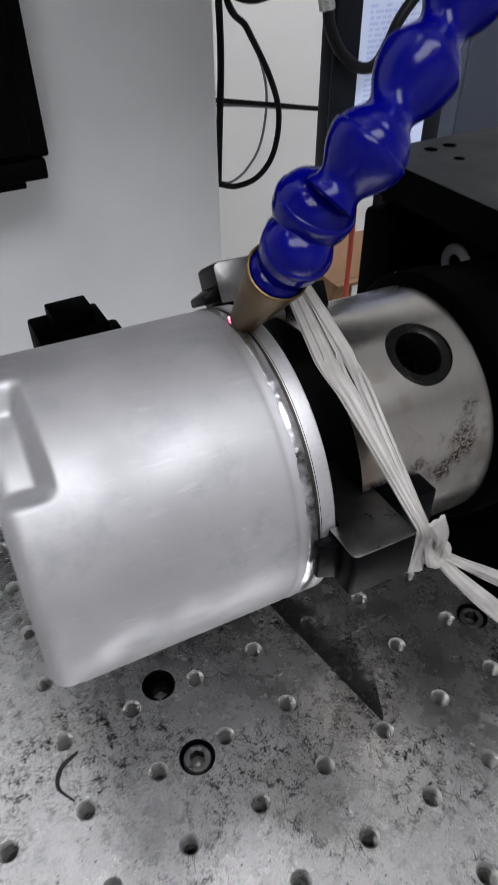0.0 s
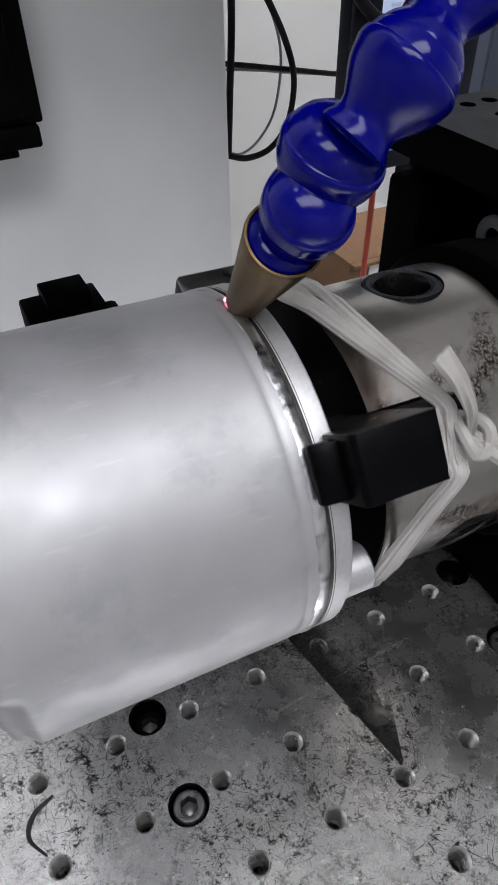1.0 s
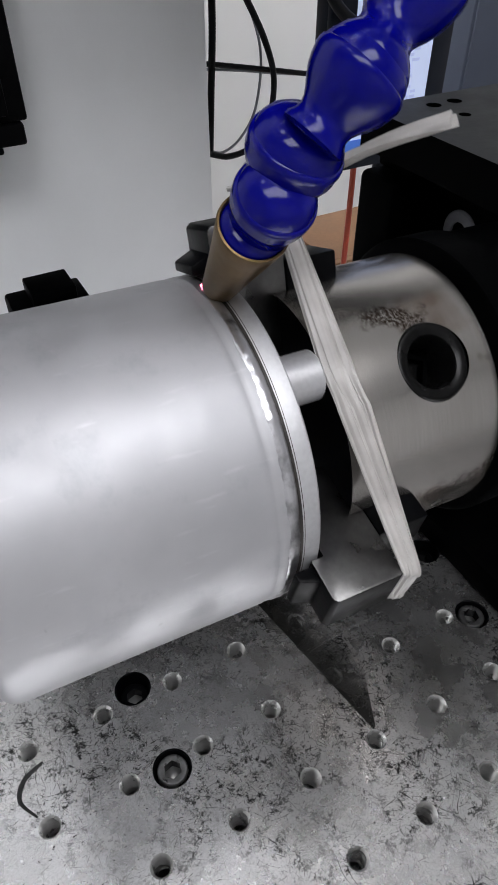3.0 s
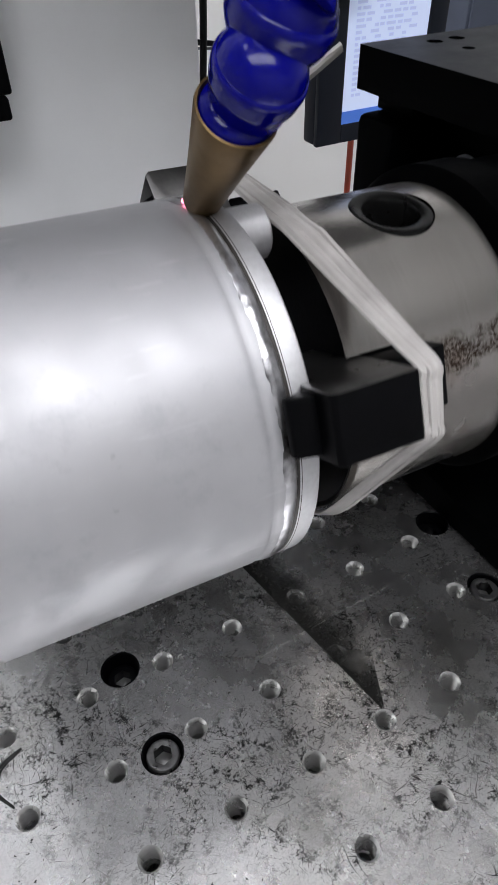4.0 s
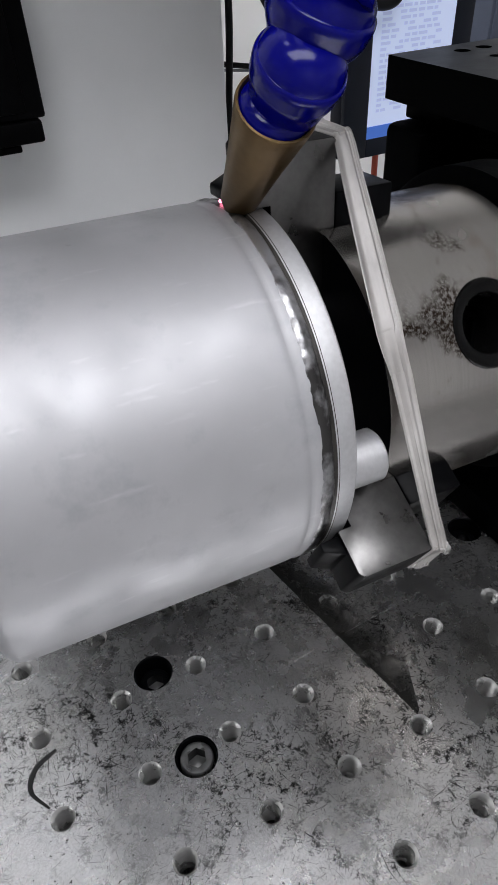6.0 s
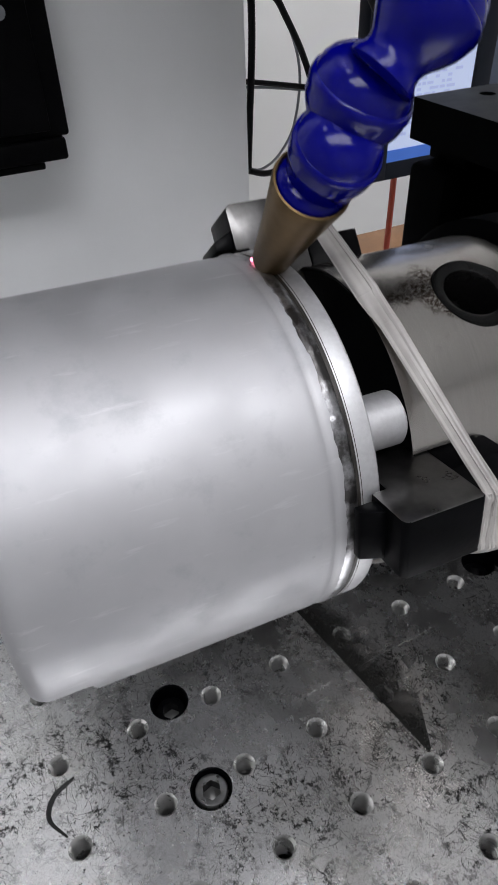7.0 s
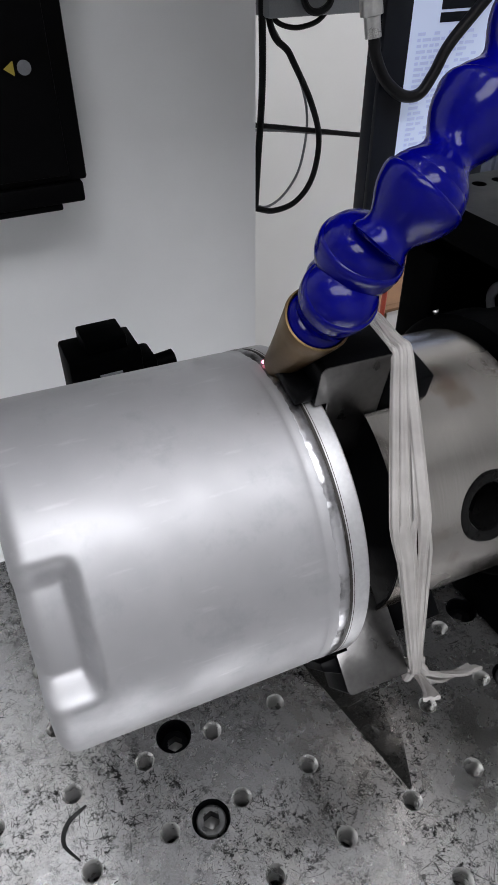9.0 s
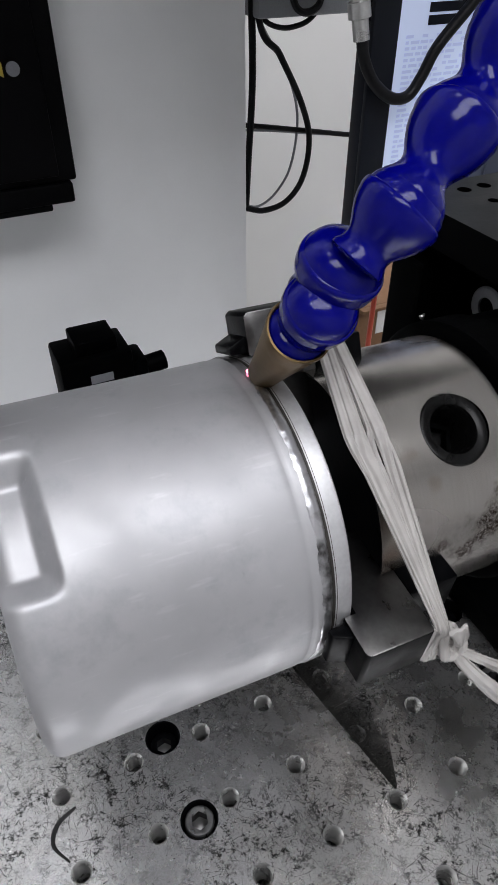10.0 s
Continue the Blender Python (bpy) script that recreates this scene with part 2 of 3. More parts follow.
# ---------------------------------------------------------------- mesh helpers
def mesh_object(name, bm, material, smooth=True):
    me = bpy.data.meshes.new(name)
    bm.normal_update()
    bm.to_mesh(me)
    bm.free()
    me.materials.append(material)
    if smooth:
        me.polygons.foreach_set("use_smooth", [True] * len(me.polygons))
        me.set_sharp_from_angle(angle=radians(38))
    return new(name, me)


def part(name, bm, material, parent, label="", smooth=True):
    ob = mesh_object(name, bm, material, smooth)
    ob.parent = parent
    if label:
        tagged(ob, label)
    return ob


def set_back(ob, k, centre=Vector((-0.036, -0.088, 0.222))):
    """Moves a thing's parts out from the bench, grown in proportion."""
    m = Matrix.Translation(centre) @ Matrix.Scale(k, 4) @ Matrix.Translation(-centre)
    for o in ob.children_recursive:
        o.data.transform(m)


def thing(name, label, category, group="", kind="", at=None):
    ob = tagged(new(name), label, category, group, kind)
    if at is not None:
        ob.matrix_world = at
    return ob


def box(x0, x1, y0, y1, z0, z1, bevel=0.0, seg=2, bm=None):
    bm = bm or bmesh.new()
    m = Matrix.LocRotScale(((x0 + x1) / 2, (y0 + y1) / 2, (z0 + z1) / 2), None, (x1 - x0, y1 - y0, z1 - z0))
    vs = bmesh.ops.create_cube(bm, size=1, matrix=m)["verts"]
    if bevel:
        es = list({e for v in vs for e in v.link_edges})
        bmesh.ops.bevel(bm, geom=es, offset=bevel, segments=seg, profile=0.5, affect="EDGES")
    return bm


def frame_of(p, d):
    """A matrix at p whose z runs along d."""
    return Matrix.Translation(p) @ Vector(d).to_track_quat("Z", "Y").to_matrix().to_4x4()


def lathe(profile, m=None, n=48, bm=None, caps=True):
    """Turns (height, radius) pairs round z of m."""
    bm = bm or bmesh.new()
    m = m or Matrix()
    rings = []
    for h, r in profile:
        rings.append([bm.verts.new(m @ Vector((r * math.cos(2 * math.pi * k / n), r * math.sin(2 * math.pi * k / n), h))) for k in range(n)])
    for a, b in zip(rings, rings[1:]):
        for k in range(n):
            bm.faces.new((a[k], a[(k + 1) % n], b[(k + 1) % n], b[k]))
    if caps:
        bm.faces.new(rings[0][::-1])
        bm.faces.new(rings[-1])
    return bm


def smooth_line(points, per=10):
    """A Catmull-Rom line through the points."""
    ps = [Vector(p) for p in points]
    ps = [2 * ps[0] - ps[1], *ps, 2 * ps[-1] - ps[-2]]
    out = []
    for a, b, c, d in zip(ps, ps[1:], ps[2:], ps[3:]):
        for k in range(per):
            t = k / per
            out.append(0.5 * (2 * b + (c - a) * t + (2 * a - 5 * b + 4 * c - d) * t * t + (3 * b - a - 3 * c + d) * t ** 3))
    out.append(ps[-2])
    return out


def tube(points, r, n=10, bm=None, per=10, flat=None):
    """A round tube along a smooth line; flat: a fixed way along which it is squeezed to a band, and how much."""
    bm = bm or bmesh.new()
    line = smooth_line(points, per)
    rings, up = [], Vector((0.123, 0.234, 0.96))
    for k, p in enumerate(line):
        d = (line[min(k + 1, len(line) - 1)] - line[max(k - 1, 0)]).normalized()
        up = (up - up.dot(d) * d).normalized()
        side = d.cross(up)
        rr = r(k / (len(line) - 1)) if callable(r) else r
        rings.append([bm.verts.new(p + rr * (math.cos(2 * math.pi * j / n) * up + math.sin(2 * math.pi * j / n) * side)) for j in range(n)])
    for a, b in zip(rings, rings[1:]):
        for j in range(n):
            bm.faces.new((a[j], a[(j + 1) % n], b[(j + 1) % n], b[j]))
    bm.faces.new(rings[0][::-1])
    bm.faces.new(rings[-1])
    return bm


def sheet_with_holes(x0, x1, y0, y1, holes, grid=0.0, bm=None, put=None, n=28):
    """A flat sheet with round or given openings through it. Returns the bmesh. put maps (x, y) to space."""
    from mathutils.geometry import delaunay_2d_cdt
    put = put or (lambda x, y: (x, y, 0))
    pts = [Vector(p) for p in ((x0, y0), (x1, y0), (x1, y1), (x0, y1))]
    edges = [(0, 1), (1, 2), (2, 3), (3, 0)]
    loops = []
    for h in holes:
        if len(h) == 3:
            hx, hy, hr = h
            loops.append([(hx + hr * math.cos(2 * math.pi * k / n), hy + hr * math.sin(2 * math.pi * k / n)) for k in range(n)])
        else:
            loops.append(h)
    for lp in loops:
        s = len(pts)
        pts += [Vector(p) for p in lp]
        edges += [(s + k, s + (k + 1) % len(lp)) for k in range(len(lp))]
    def inside(x, y, pad=0.0):
        for h, lp in zip(holes, loops):
            if len(h) == 3:
                if (x - h[0]) ** 2 + (y - h[1]) ** 2 < (h[2] + pad) ** 2:
                    return True
            else:
                xs, ys = [p[0] for p in lp], [p[1] for p in lp]
                if min(xs) - pad < x < max(xs) + pad and min(ys) - pad < y < max(ys) + pad:
                    return True
        return False
    if grid:
        nx, ny = round((x1 - x0) / grid), round((y1 - y0) / grid)
        for a in range(nx + 1):
            for c in range(ny + 1):
                x, y = x0 + (x1 - x0) * a / nx, y0 + (y1 - y0) * c / ny
                if not inside(x, y, grid * 0.4):
                    pts.append(Vector((x, y)))
    vs, _, fs, *_ = delaunay_2d_cdt(pts, edges, [], 1, 1e-6)
    bm = bm or bmesh.new()
    made = [bm.verts.new(put(v.x, v.y)) for v in vs]
    for f in fs:
        cx, cy = sum(vs[k].x for k in f) / len(f), sum(vs[k].y for k in f) / len(f)
        if not inside(cx, cy):
            try:
                bm.faces.new([made[k] for k in f])
            except ValueError:
                pass
    return bm


def text_bars(parent, place, width, height, rows, material, name="text_line"):
    """Unreadable writing as rows of short bars of its size. place maps (u, v) of the face to a matrix-free point."""
    rng = random.Random(5)
    for k in range(rows):
        bm = bmesh.new()
        v = height * (1 - (k + 0.5) / rows)
        u = 0.0
        while u < width * 0.92:
            w = min(rng.uniform(0.05, 0.16) * width, width - u)
            hh = height / rows * 0.28
            bm.faces.new([bm.verts.new(place(*q)) for q in ((u, v - hh), (u + w, v - hh), (u + w, v + hh), (u, v + hh))])
            u += w + rng.choice((0.02, 0.03, 0.14)) * width
        part(name, bm, material, parent, smooth=False)


# ---------------------------------------------------------------- the room
FLOOR_Z = -0.80


def room():
    for name, b, mat, label in (
        ("floor", (-3, 3, -3, 2.4, FLOOR_Z - 0.1, FLOOR_Z), FLOORMAT, "grey concrete workshop floor"),
        ("wall_north", (-3, 3, 0.95, 1.05, FLOOR_Z, CEILING_Z), WALLMAT, "white painted workshop wall"),
        ("wall_south", (-3, 3, -2.6, -2.5, FLOOR_Z, CEILING_Z), ROOMMAT, "pale grey painted workshop wall"),
        ("wall_west", (-2.6, -2.5, -2.5, 0.95, FLOOR_Z, CEILING_Z), ROOMMAT, "pale grey painted workshop wall"),
        ("wall_east", (2.5, 2.6, -2.5, 0.95, FLOOR_Z, CEILING_Z), ROOMMAT, "pale grey painted workshop wall"),
        ("ceiling", (-3, 3, -3, 2.4, CEILING_Z, CEILING_Z + 0.1), ROOMMAT, "grey workshop ceiling"),
    ):
        tagged(mesh_object(name, box(*b), mat, False), label, name.split("_")[0], kind="structure")
    # panels are out of view; the third only carries the added wall lamp
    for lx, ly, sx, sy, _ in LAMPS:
        lamp = thing("unseen_ceiling_light", "flat white light panel set out of view on the ceiling, switched on", "lamp", "ceiling lights", at=pose(lx, ly, CEILING_Z))
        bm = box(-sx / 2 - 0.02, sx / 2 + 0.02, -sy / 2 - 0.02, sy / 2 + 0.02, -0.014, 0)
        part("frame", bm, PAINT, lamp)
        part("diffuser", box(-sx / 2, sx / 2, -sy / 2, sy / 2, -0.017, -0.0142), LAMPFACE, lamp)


room()

# ---------------------------------------------------------------- the drilled plate
PITCH = 0.025
PLATE_X, PLATE_Y = (-0.2375, 0.3375), (-0.2375, 0.1375)
SCREWS = [(-0.0116, -0.0018, 0.0), (-0.0130, 0.0290, 0.0045), (0.1098, -0.0040, 0.0), (0.1135, 0.0282, 0.0045)]


def drilled_plate():
    bench = thing("drilled_plate", "scuffed grey metal plate with a grid of threaded holes", "plate")
    spots = []
    for i in range(-9, 14):
        for j in range(-9, 6):
            spots.append((PITCH * i, PITCH * j))
    cham, hole = 0.00335, 0.0029
    holes = [(x, y, cham) for x, y in spots] + [(x, y, 0.0062) for x, y, _ in SCREWS]
    bm = sheet_with_holes(*PLATE_X, *PLATE_Y, holes)
    part("plate_top", bm, PLATE, bench)
    bm = bmesh.new()
    n = 24
    for x, y in spots:
        near = abs(x - 0.04) < 0.12 and -0.1 < y < 0.13
        prof = [(0, cham), (-0.0006, hole)]
        if near:
            z = -0.0006
            while z > -0.0095:
                prof += [(z - 0.0005, hole - 0.0003), (z - 0.001, hole)]
                z -= 0.001
        prof += [(-0.0125, hole - 0.0002)]
        lathe([(h, r) for h, r in prof], Matrix.Translation((x, y, 0)), n if near else 10, bm, caps=False)
    part("thread_lining", bm, THREAD, bench, "bright cut screw threads")
    # bores are coloured black for the shaded gap round the screw heads
    for x, y, deep in SCREWS:
        bore = lathe([(0, 0.0062), (-0.0004, 0.0058), (-0.014, 0.0058), (-0.014, 0.0002)], Matrix.Translation((x, y, 0)), 32, caps=False)
        part("screw_bore", bore, JAW, bench, "screw bore coloured black for its shade")
    skirt = bmesh.new()
    xs, ys = PLATE_X, PLATE_Y
    ring = [(xs[0], ys[0]), (xs[1], ys[0]), (xs[1], ys[1]), (xs[0], ys[1])]
    for k in range(4):
        a, b = ring[k], ring[(k + 1) % 4]
        skirt.faces.new([skirt.verts.new(p) for p in ((*a, -0.02), (*b, -0.02), (*b, 0), (*a, 0))])
    skirt.faces.new([skirt.verts.new((*p, -0.02)) for p in ring[::-1]])
    part("plate_edge", skirt, PLATE, bench, smooth=False)
    # dark mottled wedge, a long scratch and a curved scuff on the plate
    wedge = bmesh.new()
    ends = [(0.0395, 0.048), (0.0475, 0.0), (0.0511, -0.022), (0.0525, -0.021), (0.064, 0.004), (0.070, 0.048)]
    wedge.faces.new([wedge.verts.new((x, y, 0.0002)) for x, y in ends])
    part("mottled_wedge", wedge, WEDGE, bench, "dark mottled wedge", smooth=False)
    sc = tube([(0.022, 0.0106, 0), (0.039, 0.0114, 0), (0.059, 0.0124, 0), (0.080, 0.0130, 0)], lambda f: 0.00002 + 0.00008 * abs(math.sin(9 * f)) * (1 - 0.5 * f), 4)
    part("scratch", sc, BRIGHT, bench, "long bright scratch")
    arc = tube([(-0.0468, 0.0195, 0), (-0.0535, 0.0165, 0), (-0.0560, 0.011, 0), (-0.0525, 0.0042, 0)], lambda f: 0.0003 + 0.0007 * math.sin(math.pi * f) ** 0.6 * (1 - 0.6 * f), 6)
    part("scuff", arc, SCUFF, bench, "black curved scuff")
    return bench


def socket_screws():
    for x, y, deep in SCREWS:
        s = thing("socket_screw", "dark steel hexagon socket screw sunk in the plate" if deep == 0 else "socket screw sunk deep in the plate, coloured black for shade", "screw", "plate screws", at=pose(x, y, -0.0008 - deep, 0, 0, 13))
        bm = lathe([(-0.008, 0.0049), (-0.0006, 0.0049), (-0.0001, 0.0045), (0, 0.0040), (-0.0001, 0.0034)], None, 36, caps=False)
        hexa = [bm.verts.new((0.0029 * math.cos(k * math.pi / 3), 0.0029 * math.sin(k * math.pi / 3), -0.0002)) for k in range(6)]
        rim = [bm.verts.new((0.0034 * math.cos(k * math.pi / 18), 0.0034 * math.sin(k * math.pi / 18), -0.0001)) for k in range(36)]
        for k in range(6):
            for j in range(6):
                bm.faces.new((rim[6 * k + j], rim[(6 * k + j + 1) % 36], hexa[k] if j < 3 else hexa[(k + 1) % 6]))
            bm.faces.new((rim[(6 * k + 3) % 36], hexa[(k + 1) % 6], hexa[k]))
        # deep heads get a black colour for the shade in their bores
        part("head", bm, SCREW if deep == 0 else JAW, s)
        well = bmesh.new()
        six = [(0.0029 * math.cos(k * math.pi / 3), 0.0029 * math.sin(k * math.pi / 3)) for k in range(6)]
        for k in range(6):
            a, b = six[k], six[(k + 1) % 6]
            well.faces.new([well.verts.new(p) for p in ((*a, -0.0002), (*b, -0.0002), (*b, -0.0045), (*a, -0.0045))])
        # black walls stand for shade in the socket, the nickel floor for a glint
        part("hex_socket", well, JAW, s, "hexagon socket coloured black for its shade", smooth=False)
        part("socket_floor_glint", lathe([(-0.0046, 0.0029), (-0.0040, 0.0012), (-0.0038, 0.0003)], None, 18), SILVER, s)


drilled_plate()
socket_screws()

# ---------------------------------------------------------------- the turning parts
AXIS_AT = (0.0, 0.0351, 0.0941)
AXIS_WAY = Vector((1.0, -0.0298, -0.0217))
SPIN = -35.25  # degrees a second
AXIS = Matrix.Translation(AXIS_AT) @ AXIS_WAY.to_track_quat("X", "Z").to_matrix().to_4x4()
R_CAN = 0.0447


def on_axis(x, r, deg):
    a = radians(deg)
    return Vector((x, r * math.cos(a), r * math.sin(a)))


def soft_step(a, b, v):
    t = min(1, max(0, (v - a) / (b - a)))
    return t * t * (3 - 2 * t)


def can_radius(x, deg):
    r = R_CAN
    end, rad = -0.0445, 0.0045
    if x < end + rad:
        u = (end + rad - x) / rad
        r -= rad * (1 - math.sqrt(max(0, 1 - min(1, u) ** 2)))
    for mid, half, depth, edge in ((110.5, 19.0, 0.0066, -0.0330), (232, 22, 0.0030, -0.0385), (350, 18, 0.0030, -0.0385)):
        d = abs((deg - mid + 180) % 360 - 180)
        inside = (1 - soft_step(half - 4.4, half + 3.4, d)) * (1 - soft_step(edge - 0.0028, edge + 0.0020, x))
        r -= depth * inside
    r -= 0.0002 * math.exp(-((x - 0.0212) / 0.0008) ** 2)
    return r


def welded_can():
    can = thing("aluminium_can", "satin aluminium canister with pressed dents and a welded lid", "canister", at=AXIS)
    xs = [-0.0445, -0.0444, -0.0441, -0.0436, -0.043, -0.0422, -0.0412, -0.040] + [-0.039 + 0.0006 * k for k in range(16)]
    xs += [-0.029 + 0.004 * k for k in range(12)] + [0.0185, 0.0193, 0.020, 0.0206, 0.0212, 0.022, 0.0228, 0.0236]
    n = 360
    bm = bmesh.new()
    rings = [[bm.verts.new(on_axis(x, can_radius(x, k * 360 / n), k * 360 / n)) for k in range(n)] for x in xs]
    for a, b in zip(rings, rings[1:]):
        for k in range(n):
            bm.faces.new((a[k], b[k], b[(k + 1) % n], a[(k + 1) % n]))
    bm.faces.new(rings[0])
    part("body", bm, CAN, can)
    # bead: rippled ring
    bm = bmesh.new()
    rng = random.Random(8)
    n, prof = 300, 9
    grid = []
    for k in range(n):
        deg = k * 360 / n
        swell = 1 + 0.05 * math.sin(radians(deg) * 90) + rng.uniform(-0.04, 0.04) + 0.3 * noise.noise((deg / 9, 0, 0))
        grid.append([bm.verts.new(on_axis(0.0244 - 0.0021 * math.cos(math.pi * j / (prof - 1)) + 0.0003 * noise.noise((deg / 14, 3, 0)), R_CAN - 0.0010 + 0.0012 * swell * math.sin(math.pi * j / (prof - 1)), deg)) for j in range(prof)])
    for a, b in zip(grid, grid[1:] + grid[:1]):
        for j in range(prof - 1):
            bm.faces.new((a[j], a[j + 1], b[j + 1], b[j]))
    part("weld_bead", bm, BEAD, can, "bright rippled weld bead with sooty stretches")
    lid_m = pose(0, 0, 0, 0, 90, 0)
    part("burnt_seam", lathe([(0.0254, R_CAN - 0.0010), (0.0260, R_CAN - 0.0005), (0.0266, R_CAN - 0.0004), (0.0270, R_CAN - 0.00005), (0.0273, R_CAN + 0.00005)], lid_m, 180, caps=False), SOOT, can, "thin burnt line along the seam")
    part("lid", lathe([(0.0236, 0.030), (0.0236, R_CAN - 0.0013), (0.0262, R_CAN - 0.0013), (0.0268, R_CAN - 0.0012), (0.0269, R_CAN - 0.0001), (0.0271, R_CAN), (0.0311, R_CAN), (0.0316, R_CAN - 0.0005), (0.0316, 0.001)], lid_m, 180, caps=False), LID, can, "turned aluminium lid ring")
    for deg in (229.5, 33.0):
        p = on_axis(0.0316, 0.0368, deg)
        part("port", lathe([(0, 0.0060), (0.0092, 0.0060), (0.0098, 0.0054), (0.0096, 0.0042), (0.005, 0.0042), (0.005, 0.0005)], frame_of(p, (1, 0, 0)), 40, caps=False), LID, can, "short aluminium pipe stub")
    return can


CHUCK_R, CHUCK_X0, CHUCK_X1 = 0.0385, 0.0440, 0.0910
JAWS = (57.9, 177.9, 297.9)
SOCKETS = (117.9, 237.9, 357.9)
JAW_W = 0.0140


def bare_sides(ob, material):
    """The ground flanks of a jaw show bare steel."""
    ob.data.materials.append(material)
    for f in ob.data.polygons:
        if abs(f.normal.y) > 0.9:
            f.material_index = 1


def jaw_mesh():
    """One jaw, in the plane of the axis: x along it, z outwards, y across."""
    bm = bmesh.new()
    prof = [(0.0288, R_CAN + 0.0002), (0.0322, R_CAN + 0.0002), (0.0322, 0.030), (0.0370, 0.022), (0.0480, 0.022), (0.0480, 0.0558), (0.0474, 0.0565), (0.0299, 0.0565), (0.0288, 0.0554)]
    w = JAW_W / 2
    a = [bm.verts.new((x, -w, z)) for x, z in prof]
    b = [bm.verts.new((x, w, z)) for x, z in prof]
    bm.faces.new(a)
    bm.faces.new(b[::-1])
    for k in range(len(prof)):
        j = (k + 1) % len(prof)
        bm.faces.new((a[k], b[k], b[j], a[j]))
    bmesh.ops.recalc_face_normals(bm, faces=bm.faces)
    bmesh.ops.bevel(bm, geom=bm.edges[:], offset=0.00035, segments=2, profile=0.5, affect="EDGES")
    return bm


def lathe_chuck():
    chuck = thing("lathe_chuck", "three-jaw steel lathe chuck with rust spots gripping the canister", "chuck", at=AXIS)
    arc = CHUCK_R * 2 * math.pi
    holes = [(0.0727, arc * d / 360, 0.0102) for d in SOCKETS]
    hw = JAW_W / 2 + 0.0004
    for d in JAWS:
        s = arc * d / 360
        holes.append([(CHUCK_X0 + 0.0001, s - hw), (CHUCK_X0 + 0.0165, s - hw), (CHUCK_X0 + 0.0165, s + hw), (CHUCK_X0 + 0.0001, s + hw)])
    # the sheet runs from a seam where nothing lies
    base = arc * 15 / 360
    holes = [((h[0], (h[1] - base) % arc + base, h[2]) if len(h) == 3 else [(x, (s - base) % arc + base) for x, s in h]) for h in holes]
    bm = sheet_with_holes(CHUCK_X0, CHUCK_X1 - 0.0012, base, base + arc, holes, 0.0022, None, lambda x, s: on_axis(x, CHUCK_R, s / arc * 360), 40)
    bmesh.ops.recalc_face_normals(bm, faces=bm.faces)
    bmesh.ops.remove_doubles(bm, verts=bm.verts, dist=1e-6)
    lathe([(CHUCK_X1 - 0.0012, CHUCK_R), (CHUCK_X1, CHUCK_R - 0.0012), (CHUCK_X1, 0.01)], pose(0, 0, 0, 0, 90, 0), 120, bm, caps=False)
    part("body", bm, CHUCK, chuck)
    # black colour here carries the shade between lid and chuck
    part("face", lathe([(CHUCK_X0 + 0.001, 0.008), (CHUCK_X0 + 0.001, CHUCK_R - 0.0015), (CHUCK_X0, CHUCK_R - 0.0004), (CHUCK_X0 + 0.0004, CHUCK_R)], pose(0, 0, 0, 0, 90, 0), 120, caps=False), JAW, chuck, "front face coloured black for the shaded gap behind the lid")
    part("core", lathe([(CHUCK_X0 + 0.0012, CHUCK_R - 0.016), (CHUCK_X0 + 0.018, CHUCK_R - 0.016)], pose(0, 0, 0, 0, 90, 0), 60), BLACK, chuck)
    for d in JAWS:
        j = part("jaw", jaw_mesh(), JAW, chuck, "blackened stepped jaw")
        bare_sides(j, FLANK)
        j.matrix_local = pose(0, 0, 0, d - 90, 0, 0)
        nose = box(0.0240, 0.0296, -0.0060, 0.0060, R_CAN + 0.0011, 0.0505, 0.0005)
        for v in nose.verts:
            if v.co.z > 0.048:
                v.co.z -= max(0.0, 0.0292 - v.co.x) * 0.45
        part("jaw_nose", nose, JAW, j, "black clamping nose of a jaw")
        part("base_jaw", box(0.0484, 0.0632, -0.0067, 0.0067, 0.0240, 0.0452, 0.0005), JAW, j, "black sliding base of a jaw")
    for d in SOCKETS:
        out = on_axis(0, 1, d)
        m = frame_of(on_axis(0.0727, CHUCK_R, d), out)
        bm = lathe([(-0.0012, 0.0102), (-0.0004, 0.0098), (-0.0002, 0.0088), (-0.0008, 0.0070), (-0.0016, 0.0066), (-0.013, 0.0064), (-0.013, 0.0004)], m, 48, caps=False)
        socket = part("key_socket", bm, SOCKET, chuck, "black key socket ring")
        m2 = frame_of(on_axis(0.0727, CHUCK_R - 0.0095, d), out)
        bm = lathe([(-0.0008, 0.0064), (-0.0008, 0.0048), (-0.006, 0.0046), (-0.006, 0.0003)], m2 @ pose(0, 0, 0, 0, 0, 20), 4, caps=False)
        part("key_square", bm, BLACK, socket)
    return chuck


